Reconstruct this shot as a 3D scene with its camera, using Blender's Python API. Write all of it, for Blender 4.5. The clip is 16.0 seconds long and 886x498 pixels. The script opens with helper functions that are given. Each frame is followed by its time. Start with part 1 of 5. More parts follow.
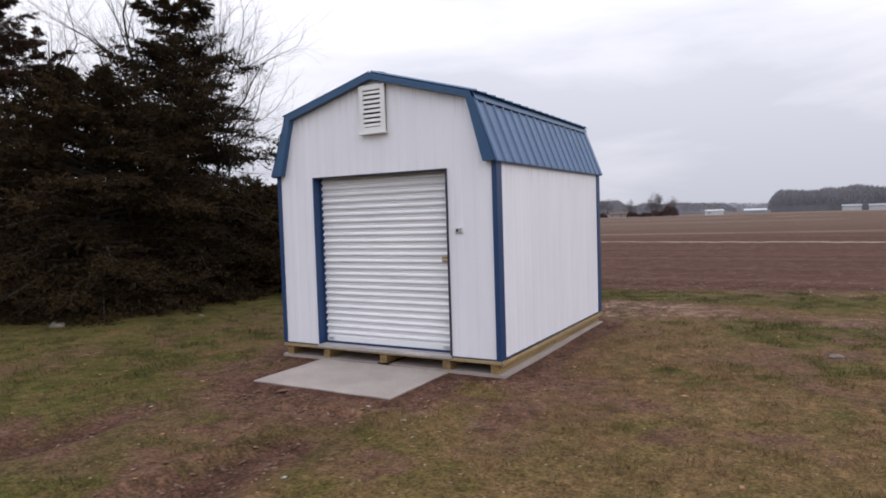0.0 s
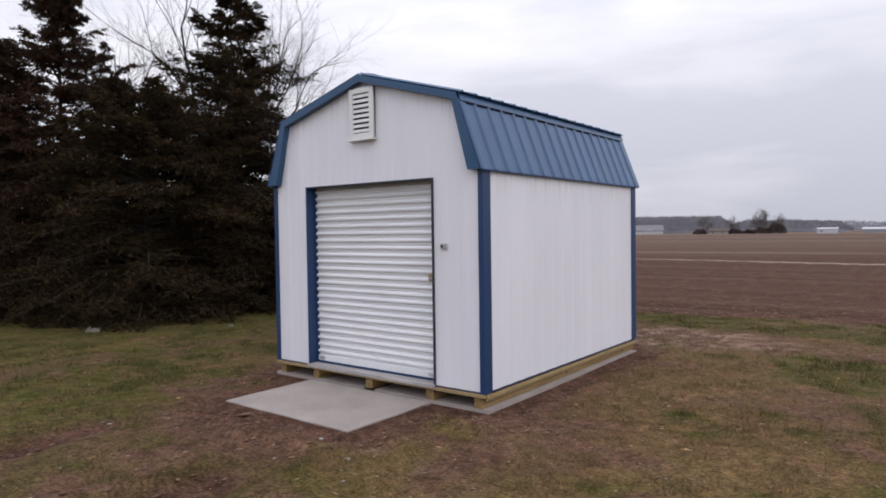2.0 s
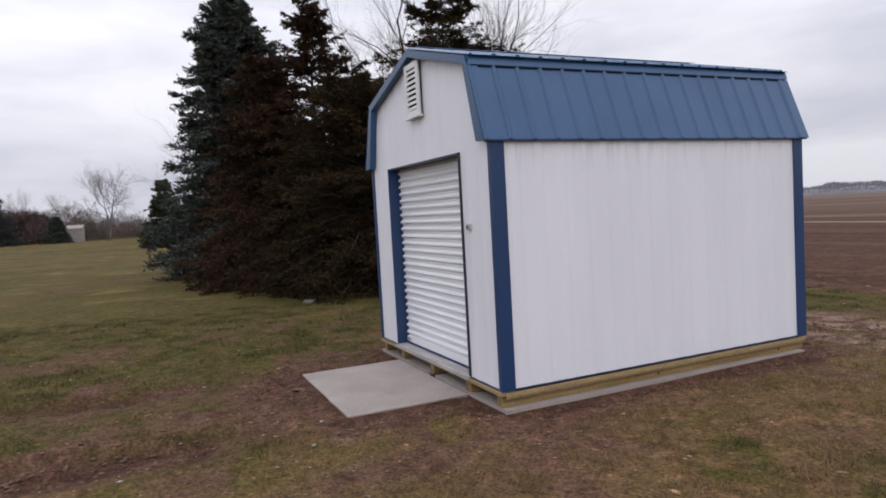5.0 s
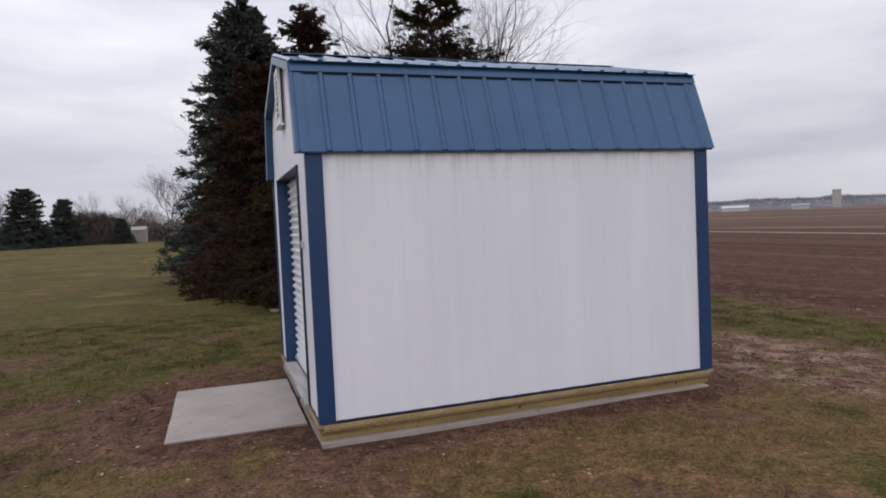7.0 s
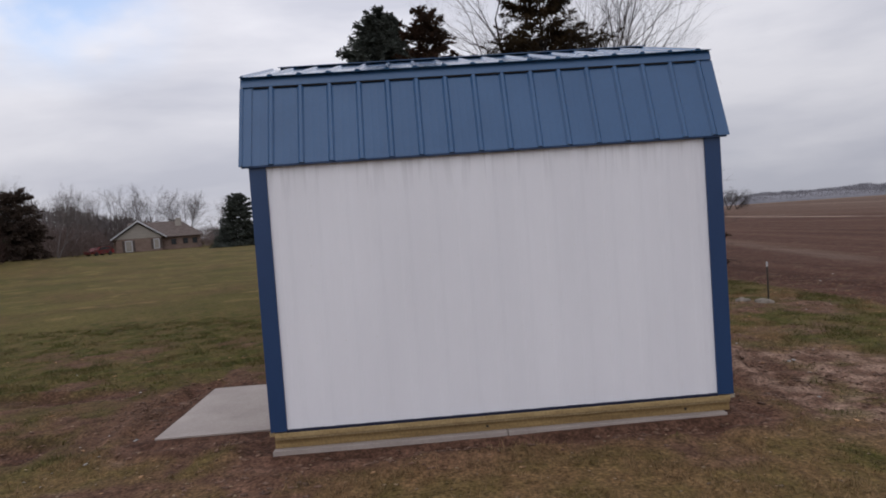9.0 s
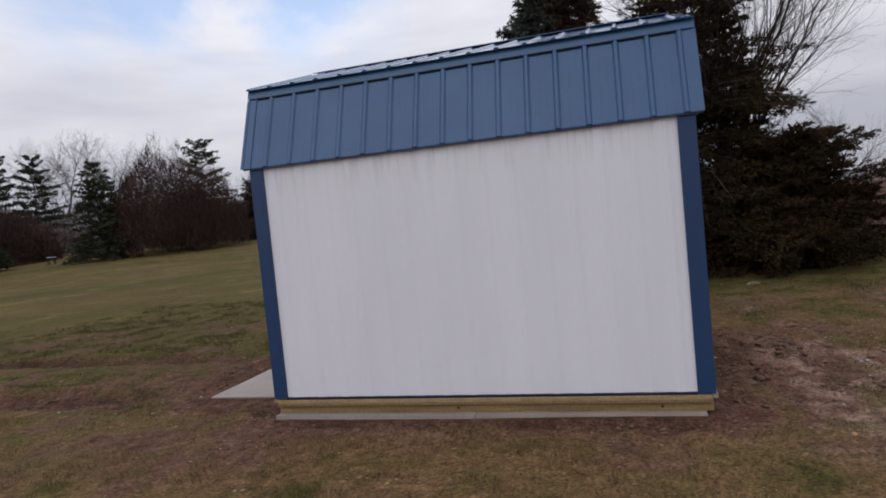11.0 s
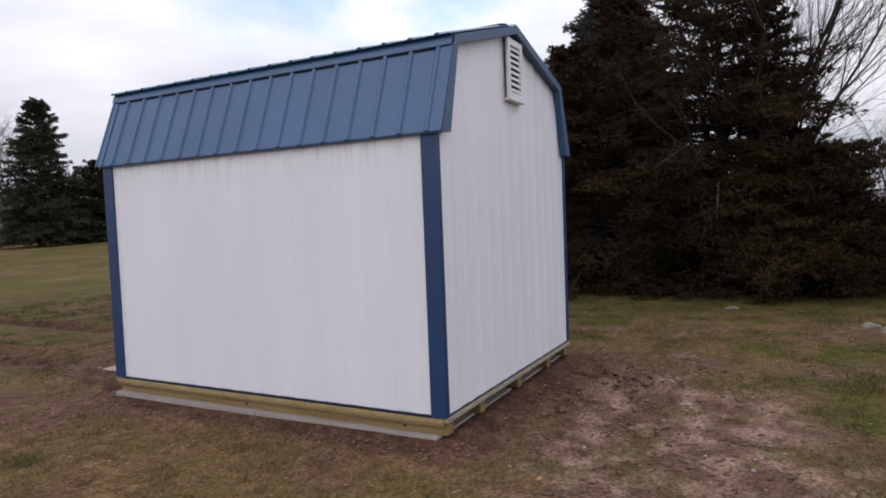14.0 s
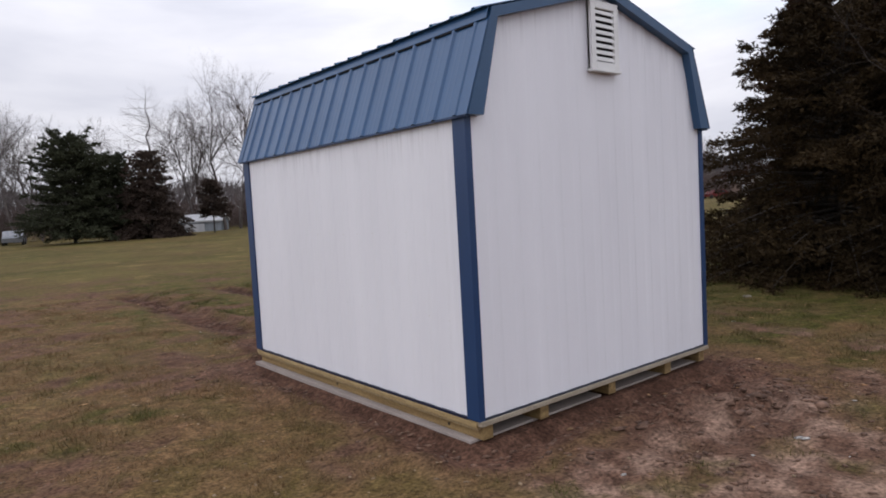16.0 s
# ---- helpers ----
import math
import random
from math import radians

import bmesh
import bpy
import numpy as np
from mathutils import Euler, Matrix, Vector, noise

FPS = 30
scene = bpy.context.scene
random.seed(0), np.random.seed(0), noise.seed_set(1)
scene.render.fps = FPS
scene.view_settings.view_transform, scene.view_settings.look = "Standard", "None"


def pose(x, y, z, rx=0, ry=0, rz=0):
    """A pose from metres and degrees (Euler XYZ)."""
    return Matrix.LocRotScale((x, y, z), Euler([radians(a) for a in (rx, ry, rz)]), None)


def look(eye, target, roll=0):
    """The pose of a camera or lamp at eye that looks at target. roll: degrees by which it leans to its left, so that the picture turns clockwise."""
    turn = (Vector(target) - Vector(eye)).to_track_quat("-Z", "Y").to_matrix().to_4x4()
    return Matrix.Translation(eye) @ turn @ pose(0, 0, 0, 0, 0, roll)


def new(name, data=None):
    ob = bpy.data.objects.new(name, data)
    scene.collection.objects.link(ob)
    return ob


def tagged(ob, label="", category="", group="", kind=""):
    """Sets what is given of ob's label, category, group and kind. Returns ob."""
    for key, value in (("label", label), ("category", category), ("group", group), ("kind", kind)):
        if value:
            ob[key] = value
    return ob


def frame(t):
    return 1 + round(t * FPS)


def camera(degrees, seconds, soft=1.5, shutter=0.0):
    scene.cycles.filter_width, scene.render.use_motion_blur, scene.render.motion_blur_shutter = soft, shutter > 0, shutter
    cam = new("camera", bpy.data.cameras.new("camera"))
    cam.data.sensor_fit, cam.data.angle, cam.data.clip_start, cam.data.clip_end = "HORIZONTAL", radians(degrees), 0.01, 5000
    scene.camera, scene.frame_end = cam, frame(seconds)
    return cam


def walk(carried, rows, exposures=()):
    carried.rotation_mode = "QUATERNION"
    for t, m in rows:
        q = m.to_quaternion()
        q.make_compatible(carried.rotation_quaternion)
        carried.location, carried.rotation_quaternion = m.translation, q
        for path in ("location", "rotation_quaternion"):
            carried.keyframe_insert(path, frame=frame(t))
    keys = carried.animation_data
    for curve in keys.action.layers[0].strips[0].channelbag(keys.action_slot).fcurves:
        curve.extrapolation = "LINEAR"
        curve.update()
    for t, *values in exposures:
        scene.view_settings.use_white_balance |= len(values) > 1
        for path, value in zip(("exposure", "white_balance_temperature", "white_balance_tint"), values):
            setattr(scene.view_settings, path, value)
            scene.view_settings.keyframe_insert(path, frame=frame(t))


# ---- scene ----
cam = camera(68.6, 16.0, soft=1.8)
PATH = [
    (0, (2.766, -5.999, 1.696), (1.778, -4.262, 1.595), -1.8),
    (0.5, (2.841, -5.809, 1.696), (1.828, -4.085, 1.655), -1.1),
    (1, (2.964, -5.522, 1.705), (1.998, -3.772, 1.665), -1.7),
    (1.5, (3.166, -5.215, 1.699), (2.005, -3.587, 1.677), -2.1),
    (2, (3.299, -4.87, 1.688), (2.077, -3.287, 1.632), -0.8),
    (2.5, (3.513, -4.518, 1.671), (2.167, -3.04, 1.629), -1.5),
    (3, (3.712, -4.162, 1.681), (2.257, -2.791, 1.618), -1.7),
    (3.5, (3.887, -3.747, 1.685), (2.419, -2.39, 1.638), -3.1),
    (4, (4.118, -3.388, 1.694), (2.515, -2.194, 1.614), -3.3),
    (6.5, (4.903, -1.106, 1.67), (3.001, -0.492, 1.592), -3.5),
    (7, (4.89, -0.645, 1.692), (3.002, 0.008, 1.602), -2.6),
    (7.5, (5.014, -0.165, 1.676), (3.088, 0.367, 1.593), -5.1),
    (8, (4.994, 0.247, 1.679), (3.053, 0.713, 1.562), -0.9),
    (8.5, (4.996, 0.724, 1.674), (3.024, 1.05, 1.62), -2.8),
    (9, (5.016, 1.194, 1.717), (3.02, 1.287, 1.634), -4.1),
    (9.5, (5.001, 1.716, 1.718), (3.007, 1.826, 1.599), -4.5),
    (10, (5.048, 2.176, 1.69), (3.057, 2.042, 1.558), -4.9),
    (12.5, (4.724, 4.649, 1.668), (2.865, 3.915, 1.596), -5.5),
    (13, (4.505, 5.046, 1.638), (2.633, 4.345, 1.588), -5.5),
    (13.5, (4.304, 5.467, 1.693), (2.53, 4.547, 1.614), -5.7),
    (14, (4.042, 5.838, 1.657), (2.28, 4.899, 1.55), -2.2),
    (14.5, (3.839, 6.204, 1.664), (2.232, 5.017, 1.563), -5.3),
    (15, (3.562, 6.458, 1.653), (2.042, 5.161, 1.573), -3.5),
    (15.5, (3.209, 6.699, 1.641), (1.735, 5.352, 1.534), -5.4),
    (16, (2.843, 6.873, 1.665), (1.586, 5.323, 1.529), -3.1),
]
walk(cam, [(t, look(eye, target, roll)) for t, eye, target, roll in PATH],
     exposures=[(0, 0.18, 6290, 15), (1, 0.14, 6290, 15), (2, 0.07, 6290, 15), (4, 0.03, 6290, 15), (7, -0.15, 6290, 15), (8, -0.28, 6290, 15), (8.5, -0.30, 6290, 15), (10, -0.40, 6290, 15), (12.5, -0.17, 6290, 15), (13, -0.15, 6290, 15), (13.5, -0.03, 6290, 15), (16, 0.02, 6290, 15)])

# ---- light ----
SUN_AZ, SUN_EL = 115.0, 32.0
world = bpy.data.worlds.new("overcast_sky")
scene.world = world
world.use_nodes = True


def world_nodes():
    nt = world.node_tree
    nt.nodes.clear()
    N, L = nt.nodes.new, nt.links.new
    out, bg = N("ShaderNodeOutputWorld"), N("ShaderNodeBackground")
    sky = N("ShaderNodeTexSky")
    sky.sky_type, sky.sun_disc = "NISHITA", False
    sky.sun_elevation, sky.sun_rotation = radians(SUN_EL), radians(SUN_AZ)
    tc, sep = N("ShaderNodeTexCoord"), N("ShaderNodeSeparateXYZ")
    L(tc.outputs["Generated"], sep.inputs[0])
    lift = N("ShaderNodeMath"); lift.operation = "MAXIMUM"; lift.inputs[1].default_value = 0.0
    L(sep.outputs[2], lift.inputs[0])
    add = N("ShaderNodeMath"); add.operation = "ADD"; add.inputs[1].default_value = 0.50
    L(lift.outputs[0], add.inputs[0])
    comb = N("ShaderNodeCombineXYZ")
    for i in (0, 1):
        d = N("ShaderNodeMath"); d.operation = "DIVIDE"
        L(sep.outputs[i], d.inputs[0]); L(add.outputs[0], d.inputs[1]); L(d.outputs[0], comb.inputs[i])

    def cloud(scale, detail, offset, lo, hi, c0, c1, banded=False):
        mp = N("ShaderNodeMapping"); mp.inputs["Location"].default_value = offset
        L(tc.outputs["Generated"] if banded else comb.outputs[0], mp.inputs[0])
        if banded:
            mp.inputs["Scale"].default_value = (1.0, 1.0, 4.2)
        n = N("ShaderNodeTexNoise")
        n.inputs["Scale"].default_value, n.inputs["Detail"].default_value, n.inputs["Roughness"].default_value = scale, detail, 0.5
        n.inputs["Distortion"].default_value = 0.25
        L(mp.outputs[0], n.inputs["Vector"])
        r = N("ShaderNodeValToRGB")
        r.color_ramp.elements[0].position, r.color_ramp.elements[1].position = lo, hi
        r.color_ramp.elements[0].color, r.color_ramp.elements[1].color = (*c0, 1), (*c1, 1)
        L(n.outputs["Fac"], r.inputs[0])
        return r
    base = cloud(2.1, 6, (3.1, 1.7, 0), 0.38, 0.62, (0.655, 0.675, 0.730), (0.900, 0.907, 0.925), True)
    gaps = cloud(2.3, 7, (8.3, 4.4, 0), 0.42, 0.54, (0, 0, 0), (0.72, 0.72, 0.72))
    bright = N("ShaderNodeMixRGB"); bright.blend_type = "MULTIPLY"; bright.inputs[0].default_value = 1
    scale = N("ShaderNodeMixRGB"); scale.blend_type = "MULTIPLY"; scale.inputs[0].default_value = 1
    scale.inputs[2].default_value = (CLEAR, CLEAR, CLEAR, 1)
    L(sky.outputs[0], scale.inputs[1])
    L(base.outputs[0], bright.inputs[1])
    rise = N("ShaderNodeMath"); rise.operation = "MULTIPLY_ADD"; rise.inputs[1].default_value, rise.inputs[2].default_value = 1.15, 0.80
    L(lift.outputs[0], rise.inputs[0])
    mix = N("ShaderNodeMixRGB")
    # the cloud thins out towards the south-west
    thin = N("ShaderNodeVectorMath"); thin.operation = "DOT_PRODUCT"; thin.inputs[1].default_value = (-0.76, -0.50, 0.42)
    L(tc.outputs["Generated"], thin.inputs[0])
    glow = N("ShaderNodeMapRange"); glow.inputs["From Min"].default_value, glow.inputs["From Max"].default_value = 0.6, 0.9
    glow.inputs["To Min"].default_value, glow.inputs["To Max"].default_value = 1.0, 1.10
    L(thin.outputs["Value"], glow.inputs["Value"])
    lit = N("ShaderNodeMath"); lit.operation = "MULTIPLY"
    L(rise.outputs[0], lit.inputs[0]); L(glow.outputs[0], lit.inputs[1]); L(lit.outputs[0], bright.inputs[2])
    where = N("ShaderNodeMapRange"); where.inputs["From Min"].default_value, where.inputs["From Max"].default_value = 0.952, 0.985
    L(thin.outputs["Value"], where.inputs["Value"])
    both = N("ShaderNodeMath"); both.operation = "MULTIPLY"
    high = N("ShaderNodeMapRange"); high.inputs["From Min"].default_value, high.inputs["From Max"].default_value = 0.19, 0.29
    L(sep.outputs[2], high.inputs["Value"])
    open_sky = N("ShaderNodeMath"); open_sky.operation = "MULTIPLY"
    L(where.outputs[0], open_sky.inputs[0]); L(high.outputs[0], open_sky.inputs[1])
    L(gaps.outputs[0], both.inputs[0]); L(open_sky.outputs[0], both.inputs[1])
    L(both.outputs[0], mix.inputs[0]); L(bright.outputs[0], mix.inputs[1]); L(scale.outputs[0], mix.inputs[2])
    L(mix.outputs[0], bg.inputs[0])
    bg.inputs[1].default_value = SKY
    L(bg.outputs[0], out.inputs[0])


CLEAR, SKY = 0.29, 0.97
world_nodes()
sun = new("sun", bpy.data.lights.new("sun", "SUN"))
sun.data.energy, sun.data.angle, sun.data.color = 0.35, radians(50), (1.0, 0.96, 0.9)
sun.matrix_world = look((0, 0, 0), (-math.sin(radians(SUN_AZ)) * math.cos(radians(SUN_EL)), -math.cos(radians(SUN_AZ)) * math.cos(radians(SUN_EL)), -math.sin(radians(SUN_EL))))


# ---- materials ----
def rgb(c):
    return (*c, 1)


def material(name, a, b=None, rough=0.6, metal=0.0, scale=(4, 4, 4), fine=40.0, grain=0.25, bump=0.0, bump_scale=60.0, spec=0.5, per="", spread=0.2, detail=5, streak=0.0):
    """Two colours mixed by a broad noise, a fine grain on top, bump; per: 'object' or 'island' adds a random tone."""
    m = bpy.data.materials.new(name)
    m.use_nodes = True
    nt = m.node_tree
    N, L = nt.nodes.new, nt.links.new
    p = nt.nodes["Principled BSDF"]
    p.inputs["Roughness"].default_value, p.inputs["Metallic"].default_value = rough, metal
    p.inputs["Specular IOR Level"].default_value = spec
    tc, mp = N("ShaderNodeTexCoord"), N("ShaderNodeMapping")
    geo = N("ShaderNodeNewGeometry")
    L(geo.outputs["Position"], mp.inputs[0])
    mp.inputs["Scale"].default_value = scale
    n1 = N("ShaderNodeTexNoise"); n1.inputs["Scale"].default_value = 1.0; n1.inputs["Detail"].default_value = detail
    L(mp.outputs[0], n1.inputs["Vector"])
    ramp = N("ShaderNodeValToRGB")
    ramp.color_ramp.elements[0].position, ramp.color_ramp.elements[1].position = 0.3, 0.7
    ramp.color_ramp.elements[0].color, ramp.color_ramp.elements[1].color = rgb(a), rgb(b or a)
    L(n1.outputs["Fac"], ramp.inputs[0])
    n2 = N("ShaderNodeTexNoise"); n2.inputs["Scale"].default_value = fine; n2.inputs["Detail"].default_value = 3
    L(geo.outputs["Position"], n2.inputs["Vector"])
    mr = N("ShaderNodeMapRange"); mr.inputs["From Min"].default_value, mr.inputs["From Max"].default_value = 0.25, 0.75
    mr.inputs["To Min"].default_value, mr.inputs["To Max"].default_value = 1 - grain, 1 + grain
    L(n2.outputs["Fac"], mr.inputs["Value"])
    mul = N("ShaderNodeVectorMath"); mul.operation = "SCALE"
    L(ramp.outputs[0], mul.inputs[0]); L(mr.outputs[0], mul.inputs["Scale"])
    col = mul.outputs[0]
    if streak:
        ms = N("ShaderNodeMapping"); ms.inputs["Scale"].default_value = (22, 22, 0.9)
        L(geo.outputs["Position"], ms.inputs[0])
        ns = N("ShaderNodeTexNoise"); ns.inputs["Scale"].default_value = 1.0; ns.inputs["Detail"].default_value = 3
        L(ms.outputs[0], ns.inputs["Vector"])
        rs = N("ShaderNodeMapRange"); rs.inputs["From Min"].default_value, rs.inputs["From Max"].default_value = 0.58, 0.74
        rs.inputs["To Min"].default_value, rs.inputs["To Max"].default_value = 1.0, 1.0 - streak
        L(ns.outputs["Fac"], rs.inputs["Value"])
        ss = N("ShaderNodeVectorMath"); ss.operation = "SCALE"
        L(col, ss.inputs[0]); L(rs.outputs[0], ss.inputs["Scale"])
        col = ss.outputs[0]
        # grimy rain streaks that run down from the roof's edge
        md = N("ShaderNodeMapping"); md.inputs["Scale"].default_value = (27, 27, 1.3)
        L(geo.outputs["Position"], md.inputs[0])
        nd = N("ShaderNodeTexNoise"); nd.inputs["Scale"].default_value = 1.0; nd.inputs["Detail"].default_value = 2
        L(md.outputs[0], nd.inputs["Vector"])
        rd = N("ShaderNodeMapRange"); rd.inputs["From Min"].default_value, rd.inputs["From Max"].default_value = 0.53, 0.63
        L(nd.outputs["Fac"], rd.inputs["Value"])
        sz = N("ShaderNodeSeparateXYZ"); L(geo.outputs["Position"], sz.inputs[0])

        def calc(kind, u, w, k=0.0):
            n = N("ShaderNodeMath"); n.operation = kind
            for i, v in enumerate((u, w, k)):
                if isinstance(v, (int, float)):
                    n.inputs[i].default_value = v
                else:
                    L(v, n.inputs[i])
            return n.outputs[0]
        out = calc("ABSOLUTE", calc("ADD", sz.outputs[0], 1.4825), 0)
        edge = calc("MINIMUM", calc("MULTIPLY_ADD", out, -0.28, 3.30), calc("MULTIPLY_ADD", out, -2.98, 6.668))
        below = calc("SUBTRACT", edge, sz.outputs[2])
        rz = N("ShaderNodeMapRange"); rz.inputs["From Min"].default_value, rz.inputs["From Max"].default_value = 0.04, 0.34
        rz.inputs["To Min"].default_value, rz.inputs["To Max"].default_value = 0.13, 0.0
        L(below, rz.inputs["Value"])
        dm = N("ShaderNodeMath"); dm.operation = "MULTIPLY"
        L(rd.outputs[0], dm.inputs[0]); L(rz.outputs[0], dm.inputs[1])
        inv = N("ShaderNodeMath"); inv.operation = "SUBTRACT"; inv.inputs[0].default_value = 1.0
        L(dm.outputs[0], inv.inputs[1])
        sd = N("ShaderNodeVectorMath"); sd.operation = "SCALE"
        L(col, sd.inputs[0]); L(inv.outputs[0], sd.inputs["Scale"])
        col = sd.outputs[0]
    if per:
        if per == "object":
            src = N("ShaderNodeObjectInfo").outputs["Random"]
        else:
            src = geo.outputs["Random Per Island"]
        m2 = N("ShaderNodeMapRange"); m2.inputs["To Min"].default_value, m2.inputs["To Max"].default_value = 1 - spread, 1 + spread
        L(src, m2.inputs["Value"])
        s2 = N("ShaderNodeVectorMath"); s2.operation = "SCALE"
        L(col, s2.inputs[0]); L(m2.outputs[0], s2.inputs["Scale"])
        col = s2.outputs[0]
    L(col, p.inputs["Base Color"])
    if bump:
        n3 = N("ShaderNodeTexNoise"); n3.inputs["Scale"].default_value = bump_scale; n3.inputs["Detail"].default_value = 4
        L(geo.outputs["Position"], n3.inputs["Vector"])
        bp = N("ShaderNodeBump"); bp.inputs["Strength"].default_value = bump; bp.inputs["Distance"].default_value = 0.01
        L(n3.outputs["Fac"], bp.inputs["Height"]); L(bp.outputs[0], p.inputs["Normal"])
    return m


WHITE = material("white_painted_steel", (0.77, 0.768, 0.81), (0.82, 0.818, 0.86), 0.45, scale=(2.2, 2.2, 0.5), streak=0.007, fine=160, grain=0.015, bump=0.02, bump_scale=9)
DOORW = material("white_door_enamel", (0.74, 0.75, 0.77), (0.82, 0.82, 0.83), 0.3, scale=(1, 1, 3), fine=90, grain=0.03)
BLUE = material("blue_roof_steel", (0.025, 0.080, 0.184), (0.035, 0.098, 0.214), 0.33, scale=(2, 2, 2), fine=60, grain=0.06, bump=0.03, bump_scale=5, spec=0.48)
GLOSSBLUE = material("glossy_blue_roof_steel", (0.03, 0.09, 0.19), (0.04, 0.11, 0.22), 0.12, scale=(2, 2, 2), fine=60, grain=0.06, bump=0.04, bump_scale=6)
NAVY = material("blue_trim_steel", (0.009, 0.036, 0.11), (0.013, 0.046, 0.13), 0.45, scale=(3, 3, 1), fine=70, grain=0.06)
# darker copy of the blue trim, shade at the wall's foot put in its colour
SHADED_NAVY = material("shaded_blue_trim_steel", (0.004, 0.008, 0.028), (0.006, 0.011, 0.036), 0.45, scale=(3, 3, 1), fine=70, grain=0.06)
# near-black steel: header and wall-foot shade put into the colour, also the plate's square
DARK_SHADED = material("dark_and_shaded_steel", (0.012, 0.018, 0.032), (0.018, 0.026, 0.044), 0.5, scale=(3, 3, 3), fine=70, grain=0.06)
DARK = material("dark_gap", (0.01, 0.01, 0.012), rough=0.9)
VINYL = material("white_vinyl", (0.72, 0.72, 0.71), (0.8, 0.8, 0.79), 0.5, fine=120, grain=0.03)
LUMBER = material("treated_lumber", (0.175, 0.108, 0.040), (0.30, 0.205, 0.085), 0.75, scale=(14, 1.6, 30), fine=55, grain=0.22, bump=0.15, per="object", spread=0.12)
RIM = material("pale_rim_lumber", (0.30, 0.205, 0.088), (0.43, 0.315, 0.15), 0.75, scale=(5, 5, 30), fine=55, grain=0.2, bump=0.15, per="object", spread=0.1)
GREYRIM = material("greyed_rim_lumber", (0.27, 0.225, 0.165), (0.38, 0.325, 0.25), 0.75, scale=(5, 5, 30), fine=55, grain=0.2, bump=0.15)
LUMBERX = material("treated_lumber_across", (0.235, 0.160, 0.078), (0.335, 0.252, 0.132), 0.75, scale=(1.6, 14, 30), fine=55, grain=0.22, bump=0.15, per="object", spread=0.12)
SILL = material("weathered_sill_wood", (0.2875, 0.275, 0.2687), (0.5, 0.4625, 0.45), 0.7, scale=(2, 14, 25), fine=60, grain=0.2, bump=0.1)
GALV = material("galvanised_steel", (0.5, 0.51, 0.53), (0.62, 0.62, 0.63), 0.35, 0.7, fine=80, grain=0.1)
BRASS = material("brass", (0.42, 0.27, 0.09), (0.5, 0.34, 0.13), 0.35, 0.8, fine=80, grain=0.1)
CONCRETE = material("concrete", (0.284, 0.243, 0.219), (0.370, 0.322, 0.292), 0.85, scale=(2.2, 2.2, 2.2), fine=45, grain=0.1, bump=0.18, bump_scale=70)
STONE = material("field_stone", (0.115, 0.096, 0.078), (0.22, 0.19, 0.158), 0.9, scale=(9, 9, 9), fine=60, grain=0.15, bump=0.2)
BARK = material("dark_bark", (0.028, 0.022, 0.018), (0.052, 0.042, 0.034), 0.95, scale=(8, 8, 2), fine=40, grain=0.3)
TWIG = material("bare_twigs", (0.078, 0.066, 0.062), (0.135, 0.115, 0.108), 0.9, scale=(2, 2, 2), fine=20, grain=0.2, per="island", spread=0.2)
CEDAR = material("cedar_foliage", (0.0180, 0.0122, 0.0053), (0.044, 0.0280, 0.0118), 0.9, scale=(0.612, 0.612, 0.612), fine=6, grain=0.22, per="island", spread=0.22, spec=0.12)
RUST = material("bronzed_cedar_foliage", (0.027, 0.0155, 0.0092), (0.060, 0.0315, 0.0180), 0.9, scale=(0.576, 0.576, 0.576), fine=6, grain=0.22, per="island", spread=0.22, spec=0.15)
SPRUCE = material("blue_spruce_needles", (0.038, 0.044, 0.037), (0.084, 0.096, 0.083), 0.85, scale=(1.1, 1.1, 1.6), fine=6, grain=0.3, per="island", spread=0.4, spec=0.2)
PINE = material("pine_needles", (0.030, 0.034, 0.020), (0.060, 0.066, 0.039), 0.9, scale=(0.4, 0.4, 0.4), fine=4, grain=0.3, per="island", spread=0.4, spec=0.15)
NEARTWIG = material("dark_bare_branches", (0.030, 0.024, 0.020), (0.060, 0.048, 0.041), 0.9, scale=(2, 2, 2), fine=20, grain=0.2, per="island", spread=0.2, spec=0.2)
THICKET = material("bare_thicket", (0.085, 0.062, 0.056), (0.15, 0.115, 0.105), 0.95, scale=(0.12, 0.12, 0.12), fine=2, grain=0.25, per="island", spread=0.3, spec=0.1)
# distance haze is mixed into this wood's base colour, paler and bluer
HAZEWOOD = material("far_woods", (0.172, 0.172, 0.192), (0.240, 0.238, 0.260), 0.95, scale=(0.045, 0.045, 0.075), fine=0.3, grain=0.08, per="island", spread=0.05, spec=0.1)
GREYWOOD = material("leafless_woods", (0.105, 0.092, 0.092), (0.175, 0.155, 0.152), 0.95, scale=(0.08, 0.08, 0.1), fine=1, grain=0.2, per="island", spread=0.25, spec=0.1)
BURNT = material("winter_burnt_foliage", (0.05, 0.037, 0.030), (0.085, 0.062, 0.050), 0.95, scale=(0.15, 0.15, 0.15), fine=2, grain=0.25, per="island", spread=0.3, spec=0.1)
DUSKY = material("dark_brown_brush", (0.04, 0.026, 0.022), (0.075, 0.045, 0.038), 0.95, scale=(0.15, 0.15, 0.15), fine=2, grain=0.25, per="island", spread=0.35, spec=0.1)
LEAF = material("dead_leaves", (0.20, 0.10, 0.045), (0.36, 0.22, 0.11), 0.85, scale=(3, 3, 3), per="island", spread=0.5)
CLOD = material("soil_clods", (0.088, 0.0475, 0.0310), (0.172, 0.101, 0.0680), 0.95, scale=(3, 3, 3), fine=50, grain=0.3, bump=0.3, per="island", spread=0.3)
